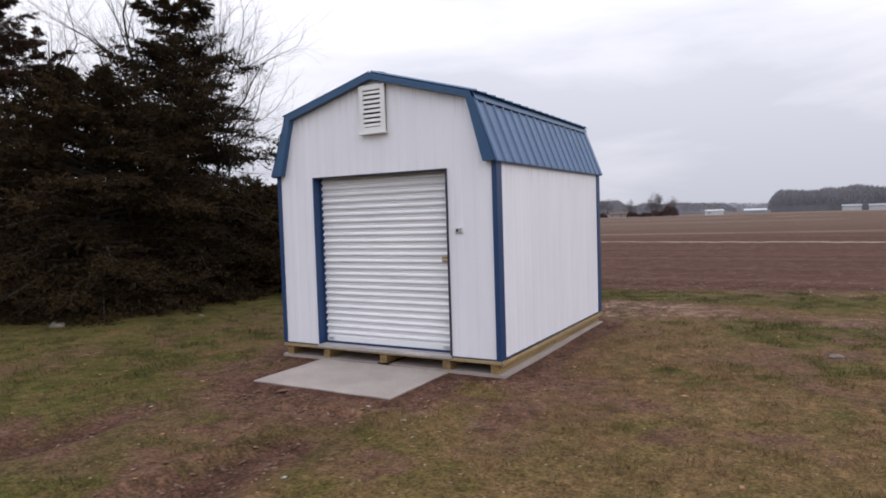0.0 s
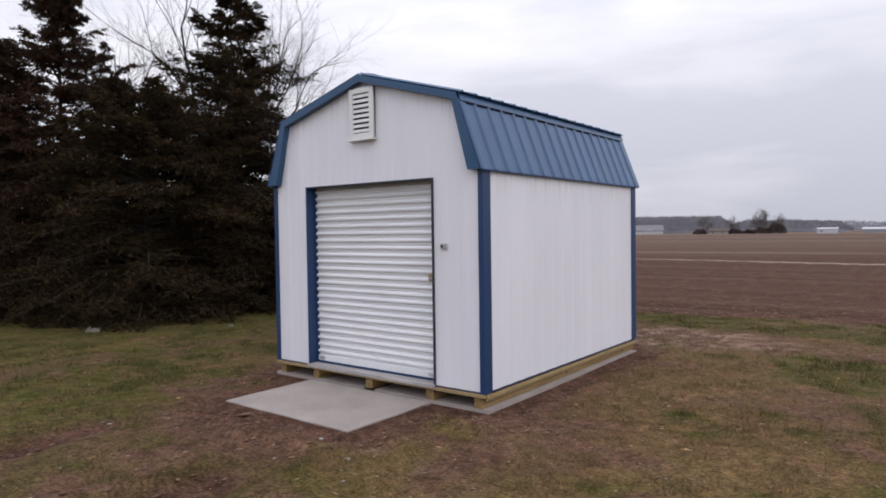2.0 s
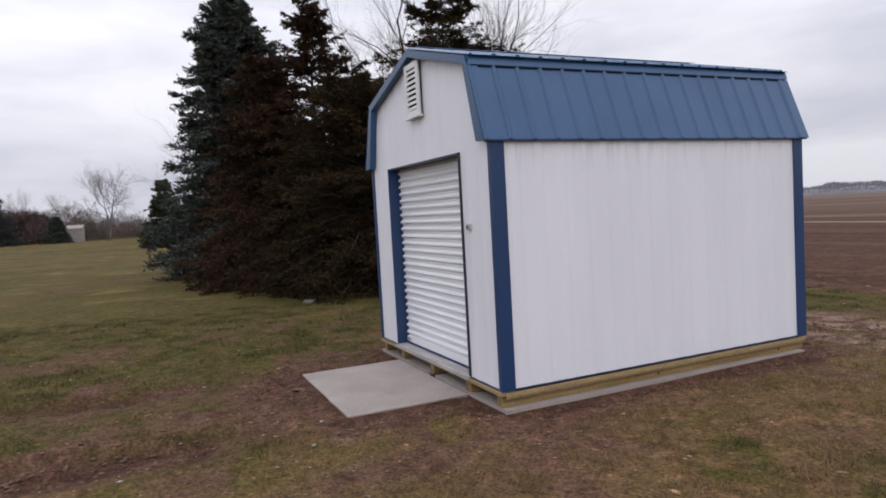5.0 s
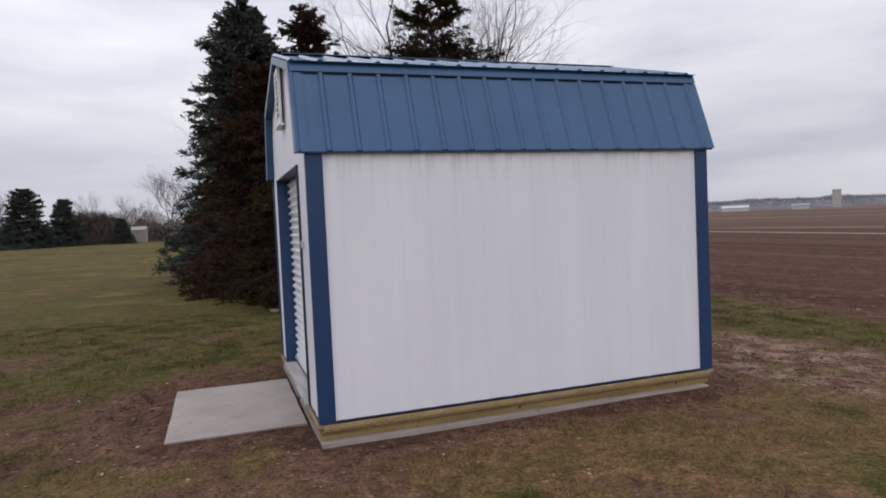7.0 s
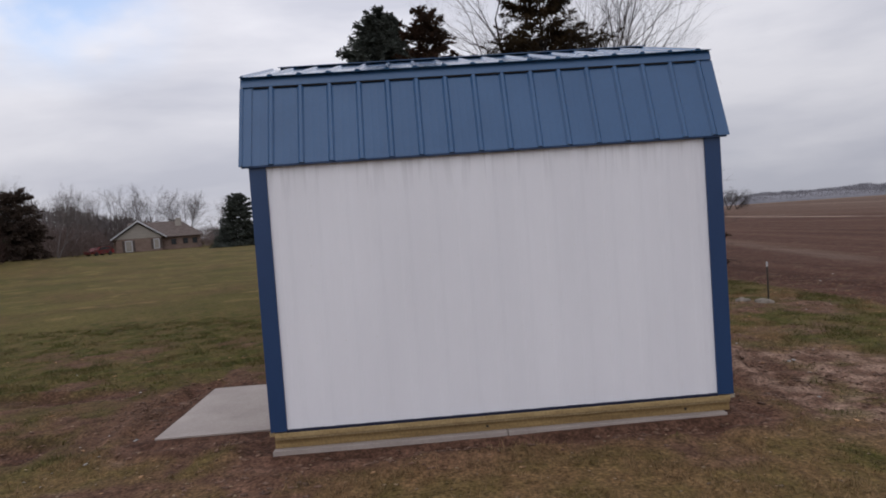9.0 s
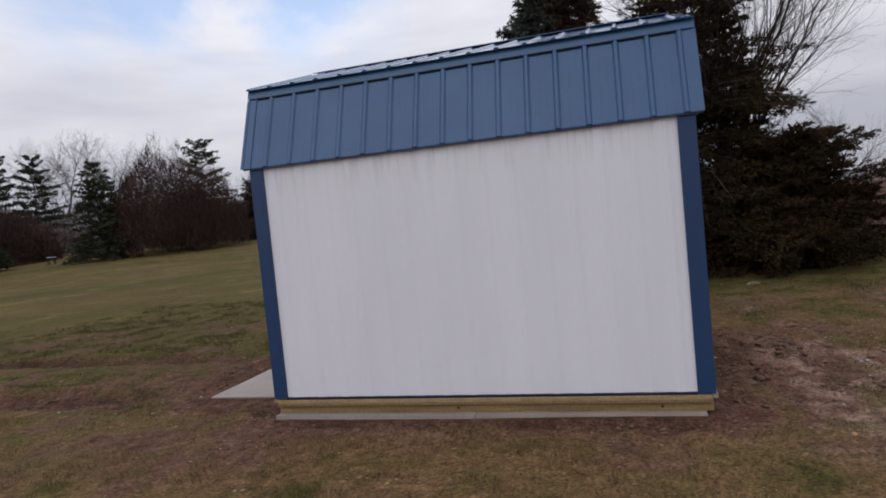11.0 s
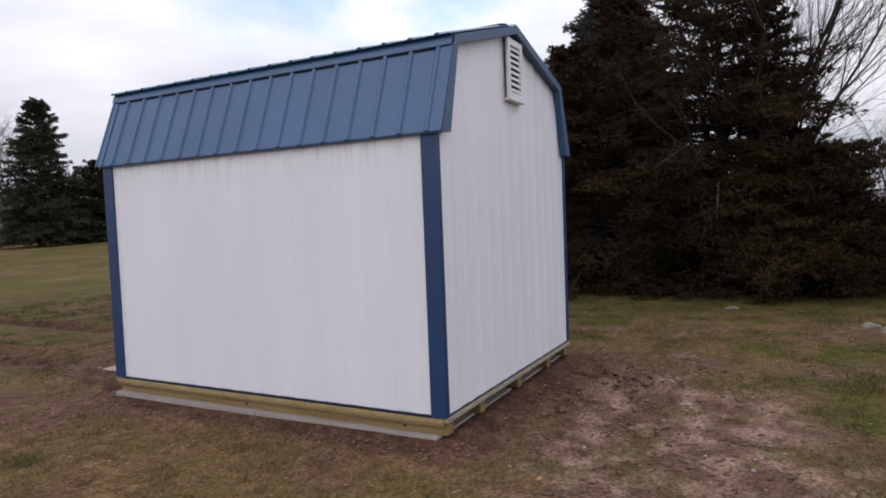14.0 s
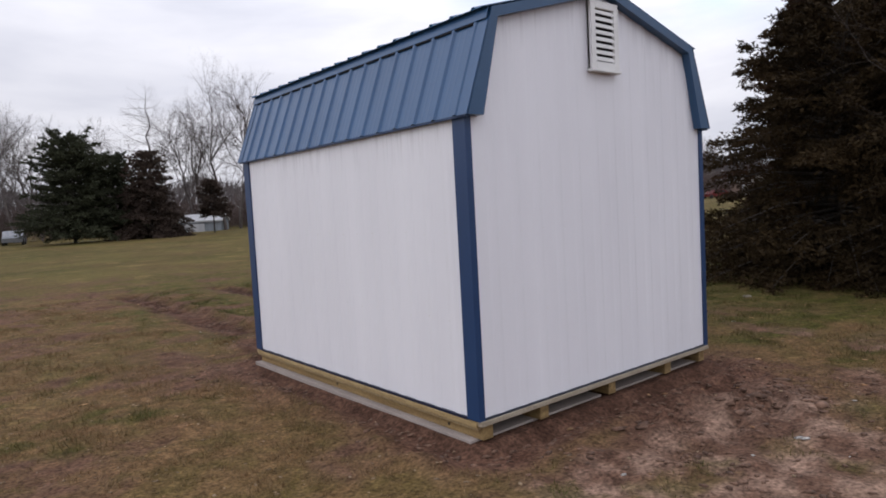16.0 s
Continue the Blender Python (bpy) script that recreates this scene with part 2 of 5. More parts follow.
STRAWBIT = material("straw_litter", (0.15, 0.100, 0.056), (0.27, 0.195, 0.12), 0.85, scale=(3, 3, 3), per="island", spread=0.4)
CHIP = material("pale_chips", (0.28, 0.265, 0.245), (0.40, 0.385, 0.365), 0.85, scale=(9, 9, 9), per="island", spread=0.2)
BRICK = material("tan_brick_wall", (0.17, 0.118, 0.095), (0.235, 0.17, 0.14), 0.9, scale=(0.8, 0.8, 3), fine=8, grain=0.2)
SIDING = material("beige_siding", (0.27, 0.245, 0.215), (0.34, 0.31, 0.275), 0.8, scale=(1, 1, 9), fine=6, grain=0.06)
SHINGLE = material("brown_shingles", (0.075, 0.055, 0.047), (0.115, 0.088, 0.077), 0.9, scale=(1.5, 1.5, 6), fine=9, grain=0.25)
BARNW = material("white_barn_metal", (0.40, 0.41, 0.43), (0.50, 0.51, 0.525), 0.6, scale=(2, 2, 0.5), fine=4, grain=0.05)
BARNG = material("grey_blue_metal", (0.20, 0.225, 0.25), (0.26, 0.285, 0.315), 0.8, scale=(2, 2, 0.5), fine=4, grain=0.06)
DULLROOF = material("dull_grey_roofing", (0.165, 0.160, 0.170), (0.215, 0.210, 0.220), 0.9, scale=(2, 2, 0.5), fine=4, grain=0.08, spec=0.1)
SILO = material("weathered_silo_concrete", (0.33, 0.32, 0.3), (0.43, 0.42, 0.4), 0.9, scale=(0.4, 0.4, 1.2), fine=3, grain=0.15)
PANE = material("dark_window_pane", (0.03, 0.035, 0.04), (0.06, 0.065, 0.07), 0.08)
REDCAR = material("dark_red_car_paint", (0.16, 0.02, 0.025), (0.2, 0.03, 0.03), 0.25)
GREYCAR = material("grey_car_paint", (0.16, 0.17, 0.19), (0.22, 0.23, 0.25), 0.25)
RUBBER = material("black_rubber", (0.02, 0.02, 0.02), rough=0.85)


# ---- mesh helpers ----
def make(name, verts, faces, mats, parent=None, label="", smooth=False):
    me = bpy.data.meshes.new(name)
    me.from_pydata(verts, [], faces)
    me.update()
    for m in (mats if isinstance(mats, (list, tuple)) else [mats]):
        me.materials.append(m)
    if smooth:
        me.polygons.foreach_set("use_smooth", [True] * len(me.polygons))
    ob = new(name, me)
    if parent:
        ob.parent = parent
    if label:
        ob["label"] = label
    return ob


def part(name, bm, mat, parent=None, label=""):
    me = bpy.data.meshes.new(name)
    bmesh.ops.recalc_face_normals(bm, faces=bm.faces)
    bm.to_mesh(me)
    bm.free()
    me.materials.append(mat)
    ob = new(name, me)
    if parent:
        ob.parent = parent
    if label:
        ob["label"] = label
    return ob


def box_bm(x0, x1, y0, y1, z0, z1, bevel=0.0):
    bm = bmesh.new()
    bmesh.ops.create_cube(bm, size=1)
    for v in bm.verts:
        v.co = ((x0 + x1) / 2 + v.co.x * (x1 - x0), (y0 + y1) / 2 + v.co.y * (y1 - y0), (z0 + z1) / 2 + v.co.z * (z1 - z0))
    if bevel:
        bmesh.ops.bevel(bm, geom=bm.edges[:], offset=bevel, segments=2, profile=0.6, affect="EDGES")
    return bm


def box(name, x0, x1, y0, y1, z0, z1, mat, parent=None, label="", bevel=0.004):
    return part(name, box_bm(x0, x1, y0, y1, z0, z1, bevel), mat, parent, label)


def prism(name, pts, axis, a, b, mat, parent=None, label=""):
    """A polygon of (u, z) points pushed along x or y from a to b."""
    n = len(pts)
    vs = [((u, w, z) if axis == "y" else (w, u, z)) for w in (a, b) for u, z in pts]
    bm = bmesh.new()
    bv = [bm.verts.new(v) for v in vs]
    bm.faces.new(bv[:n]); bm.faces.new(bv[n:][::-1])
    for i in range(n):
        j = (i + 1) % n
        bm.faces.new((bv[i], bv[j], bv[n + j], bv[n + i]))
    return part(name, bm, mat, parent, label)


def empty(name, at=(0, 0, 0), rz=0.0):
    ob = new(name)
    ob.matrix_world = pose(*at, 0, 0, rz)
    return ob


def hash2(ix, iy, seed):
    h = np.sin(ix * 127.1 + iy * 311.7 + seed * 74.7) * 43758.5453
    return h - np.floor(h)


def vnoise(x, y, seed=0):
    ix, iy = np.floor(x), np.floor(y)
    fx, fy = x - ix, y - iy
    fx, fy = fx * fx * (3 - 2 * fx), fy * fy * (3 - 2 * fy)
    a, b = hash2(ix, iy, seed), hash2(ix + 1, iy, seed)
    c, d = hash2(ix, iy + 1, seed), hash2(ix + 1, iy + 1, seed)
    return (a * (1 - fx) + b * fx) * (1 - fy) + (c * (1 - fx) + d * fx) * fy


def fbm(x, y, size, seed=0, octaves=4):
    x, y = np.asarray(x, float) / size, np.asarray(y, float) / size
    t, amp, tot = 0.0, 1.0, 0.0
    for o in range(octaves):
        t = t + amp * vnoise(x * 2 ** o + 17.3 * o, y * 2 ** o - 9.1 * o, seed + o)
        tot += amp
        amp *= 0.5
    return t / tot


def step(a, b, x):
    t = np.clip((np.asarray(x, float) - a) / (b - a), 0, 1)
    return t * t * (3 - 2 * t)


# ---- ground ----
W, LEN = 2.965, 3.66          # the shed's plan: x from -W to 0, y from 0 to LEN


def shed_gap(x, y):
    dx = np.maximum(np.maximum(-W - x, x), 0)
    dy = np.maximum(np.maximum(-y, y - LEN), 0)
    slab_dx = np.maximum(np.maximum(-2.35 - x, x + 0.61), 0)
    slab_dy = np.maximum(np.maximum(-1.13 - y, y), 0)
    return np.minimum(np.hypot(dx, dy), np.hypot(slab_dx, slab_dy))


def field_mask(x, y):
    edge = 8.1 + 0.12 * x * step(-6, 6, x) + 0.5 * (fbm(x, y, 1.6, 5) - 0.5) + 0.9 * (fbm(x, y, 6.0, 6) - 0.5)
    return step(-0.25, 0.25, y - edge)


def ruts(x, y):
    """The two wheel tracks that lead up to the door, in broken stretches."""
    wob = 0.3 * (fbm(x * 0, y, 2.5, 8) - 0.5)
    r = 0
    for cx, wd in ((-0.80, 0.32), (-2.68, 0.27)):
        k = np.exp(-((x - cx - wob) / wd) ** 2) * step(-1.8, -2.3, y) * step(-9.9, -8.8, y)
        r = np.maximum(r, k * step(0.16, 0.40, fbm(x, y, 0.9, 9)))
    return r


def rut_core(x, y):
    """The deep, muddy floor of the tracks."""
    wob = 0.3 * (fbm(x * 0, y, 2.5, 8) - 0.5)
    right = np.exp(-((x + 0.76 - wob) / 0.34) ** 4) * np.maximum(step(-5.2, -5.6, y) * step(-9.5, -9.0, y), 0.75 * step(-1.95, -2.25, y) * step(-4.6, -4.2, y))
    left = np.exp(-((x + 2.74 - wob) / 0.25) ** 4) * step(-2.4, -2.8, y) * step(-8.9, -8.3, y) * (0.75 + 0.25 * step(-4.4, -5.2, y))
    return np.maximum(right * (0.35 + 0.65 * step(0.40, 0.58, fbm(x, y, 0.32, 36))) * step(0.18, 0.36, fbm(x, y, 0.5, 36)), left * (0.6 + 0.4 * step(0.25, 0.45, fbm(x, y, 0.5, 37))))


def churned(x, y):
    """Where the digger turned the soil over: behind the shed and at the slab's front edge."""
    c = np.exp(-(((x + 2.0) / 1.35) ** 2 + ((y - 4.4) / 0.8) ** 2))
    return np.maximum(c, 0.8 * np.exp(-(((x + 1.95) / 0.70) ** 2 + ((y + 1.36) / 0.30) ** 2)))


def trodden(x, y):
    """Dry, flattened earth beyond the churned strip."""
    return np.exp(-(((x + 0.5) / 2.6) ** 2 + ((y - 5.3) / 1.3) ** 2))


def soil_mask(x, y):
    d = shed_gap(x, y)
    n = fbm(x, y, 0.9, 1) - 0.5
    m = 1 - step(0.24, 0.74, d * (1 + 0.5 * step(0.3, -0.4, y)) + 0.85 * n)
    m = np.maximum(m, step(0.30, 0.66, churned(x, y) + 0.7 * n))
    m = np.maximum(m, step(0.30, 0.72, trodden(x, y) + 0.8 * n) * (0.45 + 0.55 * step(0.36, 0.5, fbm(x, y, 0.35, 16))))
    front = np.exp(-(((x + 1.7) / 1.7) ** 2 + ((y + 1.55) / 0.75) ** 2))
    m = np.maximum(m, 0.9 * step(0.35, 0.8, front + 0.6 * n))
    m = np.maximum(np.maximum(m, 1.15 * ruts(x, y)), rut_core(x, y))
    bare = step(0.50, 0.62, fbm(x, y, 0.8, 14)) * (0.4 + 0.5 * step(0.4, 0.6, fbm(x, y, 0.3, 15)))
    m = np.maximum(m, bare * step(-7, -5, x))
    m = m * (1 - 0.85 * np.exp(-((y - 7.1) / 0.8) ** 2) * step(-4.0, -2.0, x))
    return np.clip(m, 0, 1)


def height(x, y):
    x, y = np.asarray(x, float), np.asarray(y, float)
    r = np.hypot(x, y)
    west = np.clip(-(0.93 * x + 0.36 * y) - 50, 0, 80) * 0.011
    knoll = 0.95 * np.exp(-((x + 52.5) ** 2 + (y + 45.0) ** 2) / 480.0) - 0.55 * np.exp(-((x + 118) ** 2 + (y + 46) ** 2) / 900.0)
    fall = -0.0058 * np.clip(-0.5 * x + 0.87 * y - 30, 0, 470)
    near = 1 - step(9, 16, r)
    s, f = soil_mask(x, y) * near, field_mask(x, y) * (1 - step(20, 45, r))
    h = west + knoll + fall + 0.03 * (fbm(x, y, 2.3, 2) - 0.5) * (1 - step(9, 15, r))
    h = h + s * (0.06 * (fbm(x, y, 0.22, 3) - 0.5) + 0.05 * (fbm(x * 0.6, y * 1.4, 0.42, 13) - 0.5)) + f * 0.09 * (fbm(x, y, 0.35, 4) - 0.55)
    ridged = 1 - np.abs(2 * fbm(x * 0.8, y * 1.25, 0.34, 63, 2) - 1)
    h = h + s * churned(x, y) * (0.15 * (ridged - 0.75) + 0.12 * (fbm(x, y, 0.15, 64, 2) - 0.5))
    h = h - (0.04 * ruts(x, y) * (0.6 + 1.6 * (fbm(x, y, 0.28, 66) - 0.2)) + 0.07 * rut_core(x, y)) * near
    # a lip of mud on each track's far side, raised to show from the camera
    for cx in (-2.95, -1.14):
        h = h + 0.05 * np.exp(-((x - cx) / 0.09) ** 2) * step(-2.5, -3.0, y) * step(-8.9, -8.3, y) * step(0.3, 0.5, fbm(x, y, 0.6, 38)) * near
    d = shed_gap(x, y)
    spoil = fbm(x, y, 0.5, 61)
    h = h - 0.03 * np.exp(-((d - 0.17) / 0.09) ** 2) * (0.4 + spoil) * step(-0.3, 0.1, y) + 0.05 * np.exp(-((d - 0.38) / 0.11) ** 2) * step(0.45, 0.65, spoil)
    under = 1 - step(0.035, 0.13, d)
    return h * (1 - under) + under * (0.012 + 0.018 * step(1.2, 3.2, y) + 0.010 * step(0.0, -0.2, y))


def axis(lo, hi, fine, far, grow=1.13):
    mid = list(np.arange(lo, hi + 1e-6, fine))
    up, down, s = [], [], fine
    a, b = mid[-1], mid[0]
    while a < far:
        s *= grow
        a += s; up.append(a)
        b -= s; down.append(b)
    return np.array(down[::-1] + mid + up)


def ground_material():
    m = bpy.data.materials.new("lawn_and_field")
    m.use_nodes = True
    nt = m.node_tree
    N, L = nt.nodes.new, nt.links.new
    p = nt.nodes["Principled BSDF"]
    p.inputs["Roughness"].default_value, p.inputs["Specular IOR Level"].default_value = 0.95, 0.1
    geo = N("ShaderNodeNewGeometry")

    def attr(name):
        a = N("ShaderNodeAttribute"); a.attribute_name = name
        return a.outputs["Fac"]

    def noise_tex(scale, detail=5, stretch=None):
        n = N("ShaderNodeTexNoise"); n.inputs["Scale"].default_value, n.inputs["Detail"].default_value = scale, detail
        src = geo.outputs["Position"]
        if stretch:
            mp = N("ShaderNodeMapping"); mp.inputs["Scale"].default_value = stretch
            L(src, mp.inputs[0]); src = mp.outputs[0]
        L(src, n.inputs["Vector"])
        return n.outputs["Fac"]

    def ramp(fac, *stops):
        r = N("ShaderNodeValToRGB")
        els = r.color_ramp.elements
        while len(els) < len(stops):
            els.new(0.5)
        for e, (pos, c) in zip(els, stops):
            e.position, e.color = pos, rgb(c)
        L(fac, r.inputs[0])
        return r.outputs[0]

    def mix(fac, a, b, kind="MIX"):
        x = N("ShaderNodeMixRGB"); x.blend_type = kind
        if isinstance(fac, float):
            x.inputs[0].default_value = fac
        else:
            L(fac, x.inputs[0])
        for sock, v in ((x.inputs[1], a), (x.inputs[2], b)):
            if isinstance(v, tuple):
                sock.default_value = rgb(v)
            else:
                L(v, sock)
        return x.outputs[0]

    green = ramp(noise_tex(6.0), (0.3, (0.0350, 0.0335, 0.0068)), (0.7, (0.079, 0.0735, 0.0165)))
    straw = ramp(noise_tex(9.0), (0.3, (0.091, 0.0515, 0.0230)), (0.7, (0.186, 0.110, 0.0550)))
    mottle = ramp(noise_tex(2.6, 6), (0.40, (0, 0, 0)), (0.60, (1, 1, 1)))
    lawn = mix(mix(0.42, attr("straw"), mottle), green, straw)
    worn = ramp(noise_tex(0.35, 7), (0.42, (0, 0, 0)), (0.60, (0.72, 0.72, 0.72)))
    spread = N("ShaderNodeMath"); spread.operation = "MULTIPLY"
    L(worn, spread.inputs[0]); L(attr("far"), spread.inputs[1])
    lawn = mix(spread.outputs[0], lawn, ramp(noise_tex(7.0), (0.3, (0.088, 0.073, 0.020)), (0.7, (0.142, 0.114, 0.036))))
    def far_patch(scale, lo, hi, most, colour):
        """Broad uneven patches on the lawn beyond the shed's surroundings."""
        m = N("ShaderNodeMath"); m.operation = "MULTIPLY"
        L(ramp(noise_tex(scale, 7), (lo, (0, 0, 0)), (hi, (most, most, most))), m.inputs[0]); L(attr("far"), m.inputs[1])
        return mix(m.outputs[0], lawn, colour)
    lawn = far_patch(0.16, 0.46, 0.62, 0.55, (0.050, 0.051, 0.010))
    lawn = far_patch(0.75, 0.57, 0.67, 0.75, (0.175, 0.122, 0.048))
    soil = ramp(noise_tex(5.0, 8), (0.28, (0.068, 0.0340, 0.0225)), (0.72, (0.146, 0.080, 0.0545)))
    pale = ramp(noise_tex(3.4, 8), (0.42, (0.112, 0.0630, 0.043)), (0.62, (0.245, 0.160, 0.118)))
    soil = mix(attr("dry"), soil, pale)
    soil = mix(attr("dark_soil"), soil, mix(1.0, soil, (0.46, 0.43, 0.42), "MULTIPLY"))
    rows = noise_tex(1.0, 4, (0.035, 0.9, 1))
    field = ramp(rows, (0.25, (0.056, 0.0255, 0.0165)), (0.55, (0.081, 0.0398, 0.0270)), (0.75, (0.114, 0.064, 0.0445)))
    field = mix(ramp(noise_tex(2.6, 8), (0.54, (0, 0, 0)), (0.66, (0.38, 0.38, 0.38))), field, (0.155, 0.105, 0.068))
    field = mix(attr("stubble"), field, (0.30, 0.24, 0.19))
    sep = N("ShaderNodeSeparateXYZ"); L(geo.outputs["Position"], sep.inputs[0])
    slant = N("ShaderNodeMath"); slant.operation = "MULTIPLY_ADD"; slant.inputs[1].default_value = 0.17
    L(sep.outputs[0], slant.inputs[0]); L(sep.outputs[1], slant.inputs[2])
    broken = noise_tex(0.16, 5)
    for at, wide, amount in ((28.4, 0.62, 0.95), (35.4, 0.5, 0.16)):
        away = N("ShaderNodeMath"); away.operation = "SUBTRACT"; away.inputs[1].default_value = at; L(slant.outputs[0], away.inputs[0])
        size = N("ShaderNodeMath"); size.operation = "ABSOLUTE"; L(away.outputs[0], size.inputs[0])
        line = N("ShaderNodeMapRange"); line.inputs["From Min"].default_value, line.inputs["From Max"].default_value = 0.2 * wide, wide
        line.inputs["To Min"].default_value, line.inputs["To Max"].default_value = amount, 0.0
        L(size.outputs[0], line.inputs["Value"])
        here = N("ShaderNodeMapRange"); here.inputs["From Min"].default_value, here.inputs["From Max"].default_value = 0.30, 0.46
        L(broken, here.inputs["Value"])
        both = N("ShaderNodeMath"); both.operation = "MULTIPLY"; L(line.outputs[0], both.inputs[0]); L(here.outputs[0], both.inputs[1])
        field = mix(both.outputs[0], field, (0.34, 0.27, 0.215))
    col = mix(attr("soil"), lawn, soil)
    col = mix(attr("field"), col, field)
    grain = ramp(noise_tex(38.0, 4), (0.25, (0.34, 0.34, 0.34)), (0.75, (1.62, 1.62, 1.62)))
    tuft = ramp(noise_tex(11.0, 5), (0.3, (0.62, 0.62, 0.62)), (0.7, (1.35, 1.35, 1.35)))
    col = mix(1.0, col, grain, "MULTIPLY")
    col = mix(0.8, col, tuft, "MULTIPLY")
    L(col, p.inputs["Base Color"])
    bp = N("ShaderNodeBump"); bp.inputs["Strength"].default_value, bp.inputs["Distance"].default_value = 0.6, 0.03
    L(noise_tex(30.0, 6), bp.inputs["Height"]); L(bp.outputs[0], p.inputs["Normal"])
    return m


def straw_mask(x, y):
    r = np.hypot(x, y)
    near = fbm(x, y, 0.5, 21) * 0.65 + fbm(x, y, 2.6, 22) * 0.6
    right = 0.10 * step(-1.0, 2.5, x) * (1 - step(10, 18, r))
    band = 0.44 * np.exp(-((y - 7.0) / 0.9) ** 2) * step(-6.5, -4.5, x) + 0.42 * np.exp(-((y - 4.3) / 1.5) ** 2) * step(1.2, 2.4, x)
    west = 0.22 * step(-4, -9, x) + 0.27 * step(0.5, -2.5, x) * step(1.0, -1.5, y)
    far = step(10, 17, r)
    return np.clip(step(0.52, 0.68, near + right - band - west) * (1 - far) + 0.42 * far, 0, 1)


def set_masks(me):
    n = len(me.vertices)
    co = np.empty(n * 3)
    me.vertices.foreach_get("co", co)
    x, y = co[0::3], co[1::3]
    r = np.hypot(x, y)
    stub = np.zeros(n)
    for y0, wd, amp in ((42, 1.2, 0.35), (62, 2.5, 0.3), (95, 5, 0.35), (150, 9, 0.4)):
        stub = np.maximum(stub, amp * np.exp(-((y - y0 - 0.012 * x) / wd) ** 2) * step(0.2, 0.5, fbm(x, y, 9.0, 31)))
    stub = np.maximum(np.maximum(stub, 0.3 * step(170, 260, y)), 0.14 * step(30, 70, y))
    stub = np.maximum(stub, 0.25 * np.exp(-((y + 0.17 * x - 10.8) / 0.4) ** 2) * step(-9, -12, x) * step(0.3, 0.5, fbm(x, y, 3.0, 32)))
    gap = shed_gap(x, y)
    dry = np.clip(0.55 * step(0.35, 0.65, fbm(x, y, 0.8, 33)) * step(2.5, 4.2, y) + 0.9 * step(0.3, 0.7, trodden(x, y) + 0.6 * (fbm(x, y, 0.6, 35) - 0.5)), 0, 1) * step(0.25, 0.9, gap)
    chalk = np.exp(-(((x - 0.02) / 0.42) ** 2 + ((y + 1.36) / 0.22) ** 2))
    dry = np.maximum(dry, step(0.3, 0.7, chalk + 0.5 * (fbm(x, y, 0.25, 39) - 0.5)))
    # muddy tracks and scattered patches of darker soil
    dark_soil = np.maximum(np.maximum(rut_core(x, y), 0.35 * ruts(x, y)), 0.45 * step(0.55, 0.7, fbm(x, y, 0.6, 34)) * step(3.4, 1.0, y))
    # soil also darker in a noisy band close round the shed and slab
    dark_soil = np.maximum(dark_soil, 0.5 * (1 - step(0.10, 0.26, gap + 0.4 * (fbm(x, y, 0.45, 62) - 0.5))))
    dark_soil = np.maximum(dark_soil, (0.25 + 0.4 * step(0, -0.5, y)) * churned(x, y) * step(0.42, 0.6, fbm(x, y, 0.4, 65)))
    for name, v in (("soil", soil_mask(x, y) * (1 - step(11, 18, r))), ("field", field_mask(x, y)), ("straw", straw_mask(x, y)), ("stubble", stub), ("dry", dry), ("dark_soil", dark_soil), ("far", 0.25 + 0.75 * step(8, 15, r))):
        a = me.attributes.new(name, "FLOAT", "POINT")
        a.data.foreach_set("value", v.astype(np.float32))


GROUND = ground_material()
gx, gy = axis(-6.0, 4.5, 0.05, 2600, 1.11), axis(-10.0, 9.5, 0.05, 2600, 1.11)
GX, GY = np.meshgrid(gx, gy)
GZ = height(GX, GY)
gverts = np.stack([GX.ravel(), GY.ravel(), GZ.ravel()], 1)
nx, ny = len(gx), len(gy)
ii, jj = np.meshgrid(np.arange(nx - 1), np.arange(ny - 1))
q = (jj * nx + ii).ravel()
gfaces = np.stack([q, q + 1, q + nx + 1, q + nx], 1)
ground = make("ground", gverts.tolist(), gfaces.tolist(), GROUND, smooth=True)
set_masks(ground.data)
tagged(ground, "patchy winter lawn with bare mud, meeting a brown ploughed field", "ground", kind="structure")


def cards(rng, base, up, side, length, width):
    """Long thin pointed blades from arrays: base points, directions and side vectors."""
    v = np.stack([base + side * width[:, None], base + up * length[:, None], base - side * width[:, None]], 1).reshape(-1, 3)
    k = np.arange(len(base)) * 3
    return v, np.stack([k, k + 1, k + 2], 1)


def quick(name, v, f, mats, parent=None, label=""):
    """A large mesh out of numpy quads."""
    me = bpy.data.meshes.new(name)
    me.vertices.add(len(v)); me.vertices.foreach_set("co", np.asarray(v, np.float32).ravel())
    me.loops.add(f.size); me.loops.foreach_set("vertex_index", f.ravel().astype(np.int32))
    me.polygons.add(len(f)); me.polygons.foreach_set("loop_start", (np.arange(len(f)) * f.shape[1]).astype(np.int32))
    me.update(calc_edges=True)
    me.validate()
    for m in (mats if isinstance(mats, (list, tuple)) else [mats]):
        me.materials.append(m)
    ob = new(name, me)
    if parent:
        ob.parent = parent
    if label:
        ob["label"] = label
    return ob


def unit(v):
    return v / np.maximum(np.linalg.norm(v, axis=1, keepdims=True), 1e-9)


